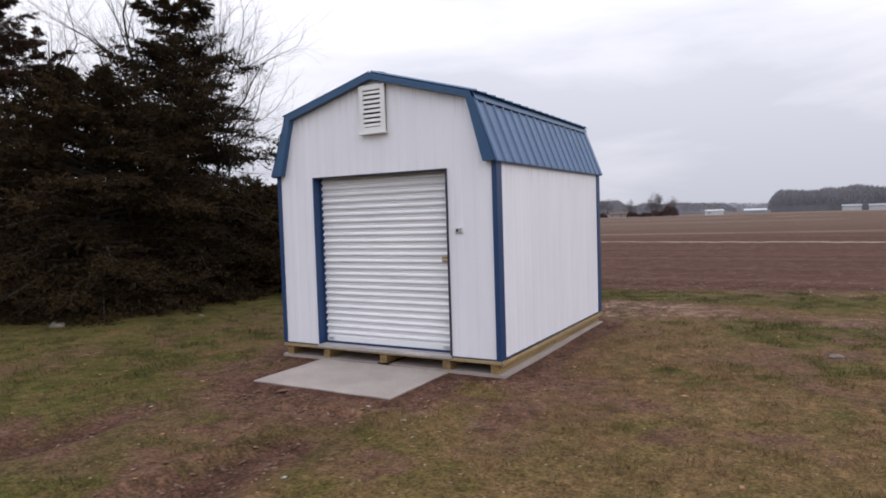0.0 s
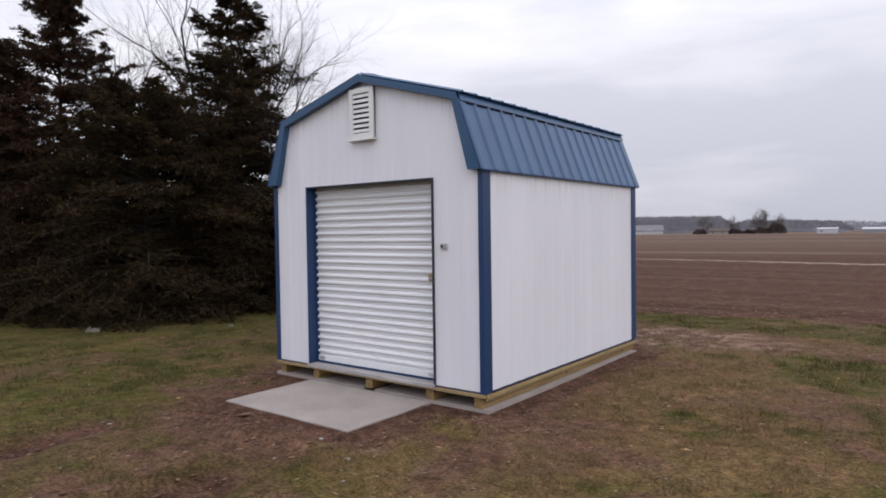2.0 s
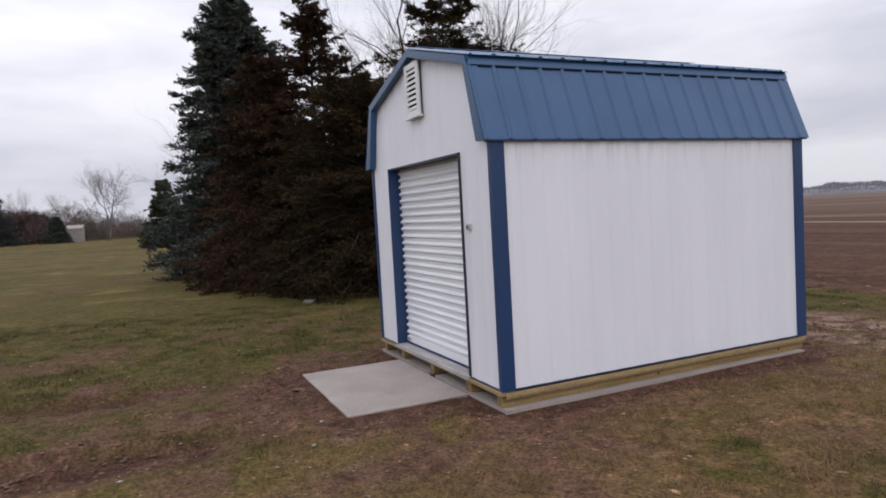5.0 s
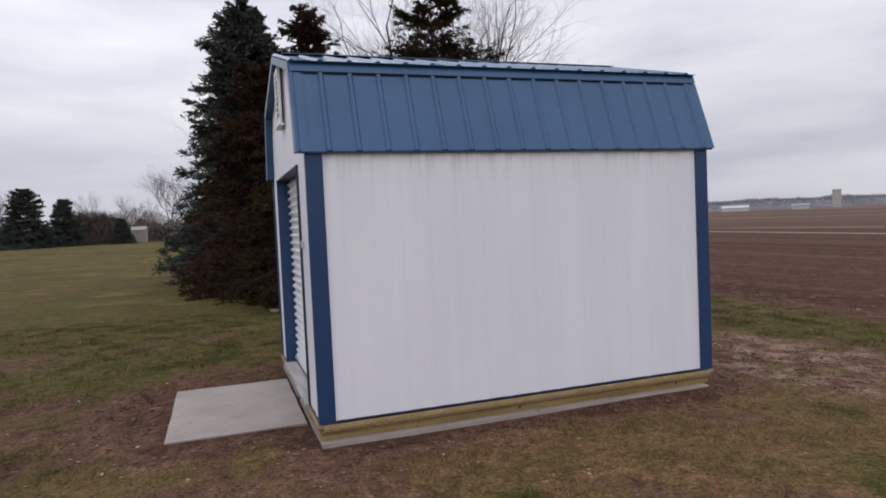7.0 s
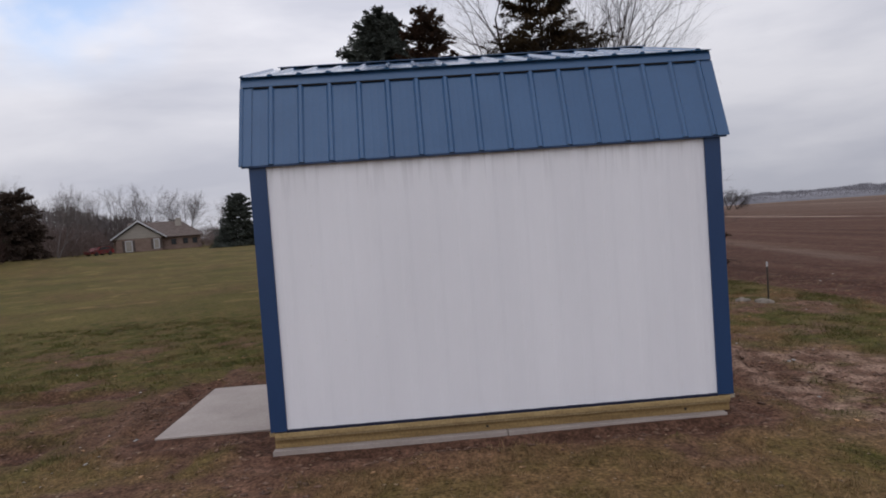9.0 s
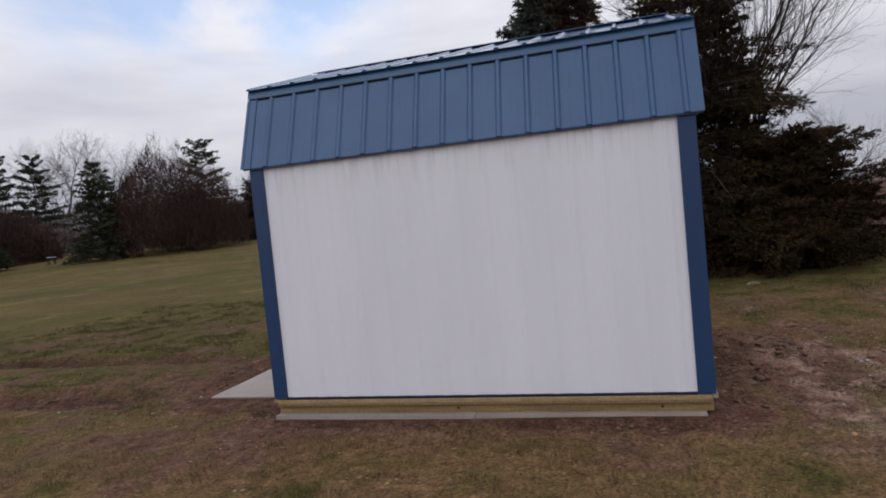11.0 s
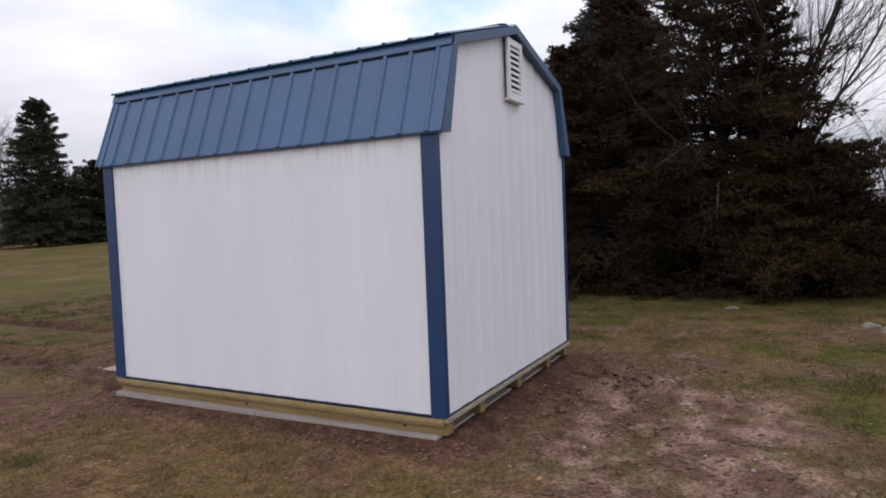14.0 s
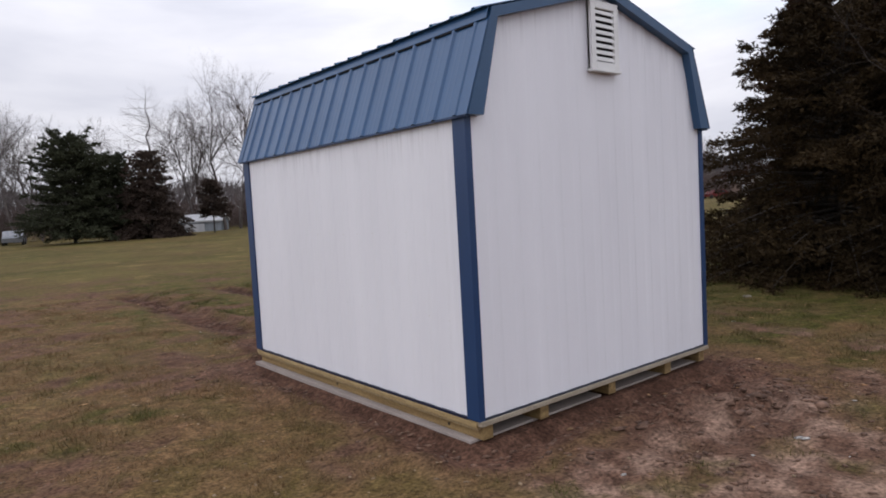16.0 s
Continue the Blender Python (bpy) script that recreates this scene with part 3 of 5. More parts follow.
def grow_grass(n, seed):
    rng = np.random.default_rng(seed)
    x, y = rng.uniform(-9, 6.5, n), rng.uniform(-9, 9.5, n)
    keep = (soil_mask(x, y) < rng.uniform(0.25, 0.8, n)) & (field_mask(x, y) < 0.4) & (shed_gap(x, y) > 0.1)
    keep &= rng.uniform(0, 1, n) < 0.18 + 0.9 * step(0.42, 0.62, fbm(x, y, 0.28, 40))
    x, y = x[keep], y[keep]
    n = len(x)
    base = np.stack([x, y, height(x, y) - 0.004], 1)
    lean = rng.normal(0, 0.75, (n, 3)); lean[:, 2] = 1
    up = unit(lean)
    a = rng.uniform(0, 2 * np.pi, n)
    side = np.stack([np.cos(a), np.sin(a), 0 * a], 1)
    tall = 0.014 + 0.055 * step(0.3, 0.75, fbm(x, y, 0.3, 41)) * rng.uniform(0.4, 1.5, n)
    # grass kept shorter on the camera's side so the tracks stay in view
    view_strip = np.maximum(np.exp(-((x + 2.35) / 0.55) ** 4), np.exp(-((x + 0.45) / 0.5) ** 4)) * step(-2.0, -2.6, y)
    tall *= 1 - 0.75 * view_strip
    v, f = cards(rng, base, up, side, tall, rng.uniform(0.002, 0.0042, n))
    ob = quick("grass", v, f, GRASS)
    set_masks(ob.data)
    tagged(ob, "short sparse winter grass, olive green and straw coloured", "grass", kind="stuff")


def grass_material():
    m = bpy.data.materials.new("grass_blades")
    m.use_nodes = True
    nt = m.node_tree
    N, L = nt.nodes.new, nt.links.new
    p = nt.nodes["Principled BSDF"]
    p.inputs["Roughness"].default_value, p.inputs["Specular IOR Level"].default_value = 0.8, 0.2
    geo, at = N("ShaderNodeNewGeometry"), N("ShaderNodeAttribute")
    at.attribute_name = "straw"
    jit = N("ShaderNodeMath"); jit.operation = "MULTIPLY_ADD"; jit.inputs[1].default_value, jit.inputs[2].default_value = 0.5, -0.2
    L(geo.outputs["Random Per Island"], jit.inputs[0])
    add = N("ShaderNodeMath"); add.operation = "ADD"; add.use_clamp = True
    nz = N("ShaderNodeTexNoise"); nz.inputs["Scale"].default_value, nz.inputs["Detail"].default_value = 2.6, 6
    L(geo.outputs["Position"], nz.inputs["Vector"])
    rn = N("ShaderNodeMapRange"); rn.inputs["From Min"].default_value, rn.inputs["From Max"].default_value = 0.40, 0.60
    L(nz.outputs["Fac"], rn.inputs["Value"])
    blend = N("ShaderNodeMixRGB"); blend.inputs[0].default_value = 0.32
    L(at.outputs["Fac"], blend.inputs[1]); L(rn.outputs[0], blend.inputs[2])
    L(blend.outputs[0], add.inputs[0]); L(jit.outputs[0], add.inputs[1])
    r = N("ShaderNodeValToRGB")
    r.color_ramp.elements[0].color, r.color_ramp.elements[1].color = (0.058, 0.063, 0.0145, 1), (0.21, 0.134, 0.069, 1)
    r.color_ramp.elements.new(0.5).color = (0.096, 0.073, 0.028, 1)
    L(add.outputs[0], r.inputs[0]); L(r.outputs[0], p.inputs["Base Color"])
    return m


GRASS = grass_material()
grow_grass(700000, 3)

# ---- shed ----
PITCH, INSET = 0.2286, 0.014
EAVE, KNEE, RIDGE, FLOOR = 2.25, 2.95, 3.30, 0.200
RIB0 = 0.236                         # the first rib of the roof, from its front edge
KNEE_IN, MID = 0.235, -W / 2
FRONT, BACK = -0.06, LEN + 0.055      # the roof's ends


def gable_top(x):
    """Height of the wall under the roof at x."""
    d = min(-x, W + x)
    if d < KNEE_IN:
        return EAVE - 0.03 + (KNEE - EAVE) * d / KNEE_IN
    return KNEE - 0.03 + (RIDGE - KNEE) * (d - KNEE_IN) / (W / 2 - KNEE_IN)


def profile(a, b, rib=0.016, first=0.0):
    """(u, depth) pairs of a ribbed steel sheet from a to b, with a rib each PITCH and low swages between."""
    pts = {a: 0.0, b: 0.0}
    k = math.floor((a - first) / PITCH) - 1
    while first + k * PITCH < b + PITCH:
        c = first + k * PITCH
        wide = 2.0 if rib < 0.012 else 1.0
        for du, h in ((-0.026 * wide, 0), (-0.011 * wide, rib), (0.011 * wide, rib), (0.026 * wide, 0)):
            if a < c + du < b:
                pts[c + du] = h
        for c2 in (c + PITCH * 0.38, c + PITCH * 0.62):
            for du, h in ((-0.014, 0), (0, rib * 0.05), (0.014, 0)):
                if a < c2 + du < b:
                    pts[c2 + du] = h
        k += 1
    return sorted(pts.items())


def ribbed(name, a, b, lo, hi, origin, u, v, n, mat, parent, thick=0.03, rib=0.016, first=0.0, extra=(), label=""):
    """A ribbed sheet with thickness: u runs across the ribs, v along them, n outwards; lo(u), hi(u) bound it."""
    pts = profile(a, b, rib, first)
    have = dict(pts)
    for e in extra:
        if a < e < b and min(abs(e - k) for k in have) > 1e-4:
            us = [p for p in pts if p[0] < e][-1], [p for p in pts if p[0] > e][0]
            t = (e - us[0][0]) / (us[1][0] - us[0][0])
            have[e] = us[0][1] + t * (us[1][1] - us[0][1])
    pts = sorted(have.items())
    o, u, v, n = Vector(origin), Vector(u), Vector(v), Vector(n)
    vs, fs = [], []
    for w, d in pts:
        for q, dd in ((lo(w), d), (hi(w), d), (hi(w), -thick), (lo(w), -thick)):
            vs.append(o + u * w + v * q + n * dd)
    for i in range(len(pts) - 1):
        k = 4 * i
        for j in range(4):
            fs.append((k + j, k + 4 + j, k + 4 + (j + 1) % 4, k + (j + 1) % 4))
    e = 4 * (len(pts) - 1)
    fs += [(0, 1, 2, 3), (e + 3, e + 2, e + 1, e)]
    bm = bmesh.new()
    bv = [bm.verts.new(x) for x in vs]
    for f in fs:
        bm.faces.new([bv[j] for j in f])
    return part(name, bm, mat, parent, label)


shed = tagged(empty("garden_shed"), "white ribbed steel barn-style shed with blue gambrel roof and trim", "shed")
DX0, DX1, DTOP, DBOT = -2.393, -0.586, 2.19, 0.235   # the door's opening


def wall_panels():
    cuts = [0.0] + [PITCH * (4 * k + 0.5) for k in (1, 2, 3)] + [LEN]
    for a, b in zip(cuts, cuts[1:]):
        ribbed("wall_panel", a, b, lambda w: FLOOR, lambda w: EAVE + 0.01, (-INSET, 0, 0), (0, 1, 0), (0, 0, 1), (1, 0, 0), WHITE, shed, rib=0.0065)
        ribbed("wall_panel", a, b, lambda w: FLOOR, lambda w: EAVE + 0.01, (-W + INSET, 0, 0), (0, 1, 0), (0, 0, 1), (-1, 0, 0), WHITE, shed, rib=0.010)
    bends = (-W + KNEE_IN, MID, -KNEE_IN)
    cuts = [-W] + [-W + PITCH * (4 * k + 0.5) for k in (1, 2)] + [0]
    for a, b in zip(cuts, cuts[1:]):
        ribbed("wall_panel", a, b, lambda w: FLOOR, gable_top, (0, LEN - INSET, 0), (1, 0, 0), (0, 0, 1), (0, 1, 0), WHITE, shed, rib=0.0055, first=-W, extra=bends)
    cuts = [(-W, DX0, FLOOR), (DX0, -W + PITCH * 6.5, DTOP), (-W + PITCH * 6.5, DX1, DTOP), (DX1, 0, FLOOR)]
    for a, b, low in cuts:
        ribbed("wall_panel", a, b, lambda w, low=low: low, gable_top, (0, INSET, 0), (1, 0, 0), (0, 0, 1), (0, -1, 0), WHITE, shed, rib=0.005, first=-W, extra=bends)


wall_panels()


def corner_trims():
    leg, nib, t = 0.125, 0.052, 0.002
    for cx, sx in ((0, 1), (-W, -1)):
        for cy, sy in ((0, -1), (LEN, 1)):
            x0, x1 = cx + sx * t, cx - sx * nib
            y0, y1 = cy + sy * t, cy - sy * leg
            pts = [(x0, y0), (x1, y0), (x1, cy - sy * 0.013), (cx - sx * 0.013, cy - sy * 0.013), (cx - sx * 0.013, y1), (x0, y1)]
            bm = bmesh.new()
            lo = [bm.verts.new((a, b, FLOOR - 0.012)) for a, b in pts]
            hi = [bm.verts.new((a, b, EAVE - 0.005)) for a, b in pts]
            bm.faces.new(lo); bm.faces.new(hi)
            for i in range(6):
                j = (i + 1) % 6
                bm.faces.new((lo[i], lo[j], hi[j], hi[i]))
            part("corner_trim", bm, NAVY, shed, "dark blue folded steel corner trim")
    for cx, s in ((0, 1), (-W, -1)):
        a, b = sorted((cx + s * 0.004, cx - s * 0.02))
        box("base_trim", a, b, 0.126, LEN - 0.126, FLOOR - 0.020, FLOOR + 0.001, SHADED_NAVY, shed, "blue strip along the foot of the wall, shade put into its dark colour", 0.001)
    box("base_trim", -W + 0.053, -0.053, LEN - 0.02, LEN + 0.001, FLOOR - 0.013, FLOOR + 0.001, DARK_SHADED, shed, "steel strip along the foot of the wall, shade put into its near-black colour", 0.001)
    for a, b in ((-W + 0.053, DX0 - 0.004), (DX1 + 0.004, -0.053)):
        box("base_trim", a, b, -0.001, 0.02, FLOOR - 0.013, FLOOR + 0.001, DARK_SHADED, shed, "steel strip along the foot of the wall, shade put into its near-black colour", 0.001)


corner_trims()


def outline(grow=0.0):
    """The gambrel from the right eave over the ridge to the left eave, as (x, z)."""
    r = [(0.03 + grow, EAVE - 0.01), (-KNEE_IN + grow * 0.8, KNEE + 0.012 + grow * 0.5), (MID, RIDGE + 0.015 + grow)]
    return r + [(-W - x, z) for x, z in r[1::-1]]


def roof():
    ov = BACK - FRONT
    for s in (1, -1):
        cx = 0 if s == 1 else -W
        foot, knee = Vector((cx + s * 0.03, FRONT, EAVE - 0.01)), Vector((cx - s * KNEE_IN, FRONT, KNEE))
        ridge = Vector((MID, FRONT, RIDGE))
        v = (knee - foot).normalized()
        n = Vector((s * abs(v.z), 0, abs(v.x)))
        ln = (knee - foot).length
        cuts = [0.0] + [RIB0 + PITCH * (4 * k + 3.5) for k in (0, 1, 2)] + [ov]
        for a, b in zip(cuts, cuts[1:]):
            ribbed("roof_panel", a, b, lambda w: 0.0, lambda w: ln - 0.06, foot, (0, 1, 0), v, n, BLUE, shed, 0.008, 0.016, RIB0, label="blue ribbed steel panel of the steep lower roof")
        # flat strip where the two slopes meet
        bm = bmesh.new()
        ps = [foot + v * (ln - 0.086) + n * 0.020, foot + v * (ln + 0.002) + n * 0.024, foot + v * (ln + 0.002) + n * 0.020, foot + v * (ln - 0.086) + n * 0.0165]
        a = [bm.verts.new(p) for p in ps]
        b = [bm.verts.new(p + Vector((0, ov, 0))) for p in ps]
        bm.faces.new(a); bm.faces.new(b)
        for i in range(4):
            j = (i + 1) % 4
            bm.faces.new((a[i], a[j], b[j], b[i]))
        part("knee_flashing", bm, BLUE, shed, "flat blue strip along the bend of the roof")
        # black strip added as the shade in the slots between ribs under the flashing
        ps = [foot + v * q + n * d for q, d in ((ln - 0.096, 0.001), (ln - 0.083, 0.001), (ln - 0.083, 0.0135), (ln - 0.096, 0.0135))]
        bm = bmesh.new()
        a = [bm.verts.new(p + Vector((0, 0.1, 0))) for p in ps]
        b = [bm.verts.new(p + Vector((0, ov - 0.1, 0))) for p in ps]
        bm.faces.new(a); bm.faces.new(b)
        for i in range(4):
            j = (i + 1) % 4
            bm.faces.new((a[i], a[j], b[j], b[i]))
        part("slot_shade", bm, DARK, shed, "black strip standing in for shade in the slots under the flashing")
        v2 = (ridge - knee).normalized()
        n2 = Vector((s * abs(v2.z), 0, abs(v2.x)))
        l2 = (ridge - knee).length
        for a, b in zip(cuts, cuts[1:]):
            ribbed("roof_panel", a, b, lambda w: -0.055, lambda w: l2 - 0.01, knee + n2 * 0.020, (0, 1, 0), v2, n2, GLOSSBLUE, shed, 0.006, 0.014, RIB0, label="blue ribbed steel panel of the shallow upper roof")
        # folded cap along each end of the steep slope, then a strip under the eave
        for ya, yb in ((-0.008, 0.088), (ov - 0.088, ov + 0.008)):
            bm = bmesh.new()
            ps = [foot + v * q + n * d for q, d in ((-0.004, 0.0045), (ln - 0.088, 0.0045), (ln - 0.088, 0.0075), (-0.004, 0.0075))]
            a = [bm.verts.new(p + Vector((0, ya, 0))) for p in ps]
            b = [bm.verts.new(p + Vector((0, yb, 0))) for p in ps]
            bm.faces.new(a); bm.faces.new(b)
            for i in range(4):
                j = (i + 1) % 4
                bm.faces.new((a[i], a[j], b[j], b[i]))
            part("rake_cap", bm, BLUE, shed, "flat blue steel cap along the roof's end")
        # dark strip added below the roof's edge to draw the eave's shadow line
        x0, x1 = sorted((cx + s * 0.004, cx + s * 0.027))
        box("eave_shade", x0, x1, FRONT + 0.01, BACK - 0.01, EAVE - 0.024, EAVE - 0.0105, NAVY, shed, "dark blue strip under the eave standing in for its shadow line", 0.001)
    cap = [(MID - 0.13, RIDGE + 0.012), (MID, RIDGE + 0.040), (MID + 0.13, RIDGE + 0.012), (MID + 0.132, RIDGE + 0.006), (MID, RIDGE + 0.033), (MID - 0.132, RIDGE + 0.006)]
    prism("ridge_cap", cap, "y", FRONT + 0.09, BACK - 0.09, BLUE, shed, "folded blue ridge cap")


roof()


def rake_trims():
    """Blue boards along both gables' edges, mitred at the bends."""
    outer = outline(-0.010)
    for y0, y1 in ((FRONT - 0.006, 0.0), (LEN - 0.012, BACK + 0.006)):
        inner = []
        for i, (x, z) in enumerate(outer):
            dirs = []
            if i:
                dirs.append(Vector((x - outer[i - 1][0], z - outer[i - 1][1])).normalized())
            if i < 4:
                dirs.append(Vector((outer[i + 1][0] - x, outer[i + 1][1] - z)).normalized())
            ns = [Vector((-d.y, d.x)) for d in dirs]
            m = sum(ns, Vector((0, 0))).normalized()
            wd = 0.068 / max(0.5, m.dot(ns[0]))
            inner.append((x + m.x * wd, z + m.y * wd))
        inner[0] = (outer[0][0] - 0.14, outer[0][1]); inner[4] = (outer[4][0] + 0.14, outer[4][1])
        for i in range(4):
            pts = [outer[i], outer[i + 1], inner[i + 1], inner[i]]
            prism("rake_trim", pts, "y", y0, y1 + (0.012 if y0 < 0 else 0), NAVY2, shed, "blue steel trim along the gable edge")


NAVY2 = material("blue_rake_steel", (0.022, 0.070, 0.155), (0.030, 0.086, 0.18), 0.36, scale=(3, 3, 3), fine=70, grain=0.06, spec=0.45)
rake_trims()


def roll_door():
    back = 0.13
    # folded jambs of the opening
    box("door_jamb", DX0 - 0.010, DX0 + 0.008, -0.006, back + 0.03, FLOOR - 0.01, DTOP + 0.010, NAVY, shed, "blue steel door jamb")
    box("door_jamb", DX1 - 0.008, DX1 + 0.010, -0.006, back + 0.03, FLOOR - 0.01, DTOP + 0.010, DARK_SHADED, shed, "dark steel door jamb")
    box("door_header", DX0 + 0.008, DX1 - 0.008, -0.004, back + 0.03, DTOP - 0.008, DTOP + 0.009, DARK_SHADED, shed, "steel strip over the door, its shade put into the dark colour")
    for a, b in ((DX0 + 0.009, DX0 + 0.03), (DX1 - 0.03, DX1 - 0.009)):
        box("door_track", a, b, back - 0.02, back + 0.028, FLOOR + 0.03, DTOP - 0.007, NAVY, shed, "blue guide of the rolling door")
    door = box("roll_up_door", DX0 + 0.03, DX1 - 0.03, back + 0.012, back + 0.026, FLOOR + 0.03, DTOP - 0.007, DOORW, shed, "closed white steel roll-up door with horizontal ribs", 0)
    n, h = 24, (DTOP - 0.008 - FLOOR - 0.10) / 24
    prof = [(0.0, 0.0), (0.006, 0.14), (-0.004, 0.24), (-0.020, 0.36), (-0.024, 0.5), (-0.020, 0.64), (-0.004, 0.76), (0.006, 0.86), (0.0, 1.0)]
    xs = (DX0 + 0.031, DX1 - 0.031)
    vs = [(x, d, t * h) for x in xs for d, t in prof]
    m = len(prof)
    fs = [(i, i + 1, m + i + 1, m + i) for i in range(m - 1)]
    vs += [(x, 0.014, z) for x in xs for z in (0, h)]
    fs += [tuple(range(m - 1, -1, -1)) + (2 * m, 2 * m + 1), tuple(range(m, 2 * m)) + (2 * m + 3, 2 * m + 2)]
    me = bpy.data.meshes.new("door_slat")
    me.from_pydata(vs, [], fs)
    me.update()
    me.materials.append(DOORW)
    for i in range(n):
        o = new("door_slat", me)
        o.parent = door
        o.location = (0, back - 0.004, FLOOR + 0.10 + i * h)
    box("bottom_bar", DX0 + 0.04, DX1 - 0.04, back - 0.030, back + 0.012, FLOOR + 0.035, FLOOR + 0.099, DOORW, door, "white bottom bar of the door", 0.006)
    box("weather_strip", DX0 + 0.04, DX1 - 0.04, back - 0.03, back + 0.01, FLOOR + 0.012, FLOOR + 0.034, NAVY, door, "dark blue strip along the door's foot", 0.003)
    latch = box("slide_latch", DX1 - 0.125, DX1 - 0.045, back - 0.047, back - 0.027, 1.195, 1.262, BRASS, door, "small brass slide latch", 0.004)
    box("latch_bolt", DX1 - 0.12, DX1 - 0.035, back - 0.06, back - 0.046, 1.215, 1.235, GALV, latch, "", 0.003)
    box("door_sill", DX0 - 0.01, DX1 + 0.01, -0.03, back + 0.06, FLOOR - 0.026, FLOOR + 0.008, SILL, shed, "grey weathered wooden sill", 0.004)
    for a in (DX0 + 0.08, DX1 - 0.14):
        box("pull_handle", a, a + 0.07, back - 0.05, back - 0.034, FLOOR + 0.055, FLOOR + 0.085, GALV, door, "small metal pull handle", 0.003)


roll_door()


def vent(cx, y, s, z0, z1):
    """A louvred vent on a gable; s is the way it faces along y."""
    w, d = 0.172, 0.045
    ya, yb = sorted((y, y + s * d))
    v = part("gable_vent", box_bm(cx - w, cx + w, *sorted((y + s * 0.002, y + s * 0.022)), z0, z1, 0.002), DARK, shed, "white louvred gable vent")
    fw = 0.055
    for a, b, c, e in ((cx - w, cx - w + fw, z0, z1), (cx + w - fw, cx + w, z0, z1), (cx - w + fw, cx + w - fw, z0, z0 + fw), (cx - w + fw, cx + w - fw, z1 - fw, z1)):
        box("vent_frame", a, b, ya, yb, c, e, VINYL, v, "", 0.004)
    box("vent_lip", cx - w - 0.012, cx + w + 0.012, *sorted((y, y + s * (d + 0.012))), z0 - 0.022, z0 - 0.001, VINYL, v, "", 0.004)
    n = 8
    p = (z1 - z0 - 2 * fw) / n
    for i in range(n):
        zb = z0 + fw + i * p
        pts = [(y + s * 0.024, zb + p * 0.62), (y + s * 0.024, zb + p * 0.86), (y + s * 0.042, zb + p * 0.42), (y + s * 0.042, zb + p * 0.14)]
        prism("vent_slat", pts, "x", cx - w + fw, cx + w - fw, VINYL, v)


vent(-1.4825, 0.004, -1, 2.655, 3.175)
vent(-1.4825, LEN - 0.004, 1, 2.655, 3.175)
plate = box("wall_plate", -0.485, -0.41, -0.012, 0.006, 1.515, 1.57, GALV, shed, "small grey plate beside the door", 0.004)
box("plate_window", -0.474, -0.452, -0.015, -0.0115, 1.53, 1.555, DARK_SHADED, plate, "dark square on the plate", 0.001)


def screws():
    bm = bmesh.new()
    bmesh.ops.create_cone(bm, segments=6, radius1=0.0042, radius2=0.003, depth=0.005, cap_ends=True)
    me = bpy.data.meshes.new("screw")
    bm.to_mesh(me); bm.free()
    me.materials.append(VINYL)
    rng = random.Random(4)
    for z in (0.86, 1.46):
        for k in range(1, 16):
            y = k * PITCH - 0.05
            o = new("screw", me); o.parent = shed
            o.matrix_world = pose(-0.010, y + rng.uniform(-0.006, 0.006), z + rng.uniform(-0.012, 0.012), 0, 90, 0)
        for k in range(1, 13):
            x = -W + k * PITCH - 0.05
            o = new("screw", me); o.parent = shed
            o.matrix_world = pose(x + rng.uniform(-0.006, 0.006), LEN - 0.010, z + rng.uniform(-0.012, 0.012), -90, 0, 0)
    foot, knee = Vector((0.03, 0, EAVE - 0.01)), Vector((-KNEE_IN, 0, KNEE))
    v = (knee - foot).normalized()
    tilt = math.degrees(math.atan2(v.z, -v.x))
    for k in range(16):
        for q in (0.05, 0.62):
            p = foot + v * q + Vector((v.z, 0, -v.x)) * 0.004
            o = new("screw", bpy.data.meshes.get("blue_screw") or blue_screw(me)); o.parent = shed
            o.matrix_world = pose(p.x, FRONT + RIB0 + k * PITCH - 0.055, p.z, 0, 180 - tilt, 0)


def blue_screw(me):
    c = me.copy()
    c.name = "blue_screw"
    for v in c.vertices:
        v.co *= 0.7
    c.materials.clear()
    c.materials.append(BLUE)
    return c


screws()


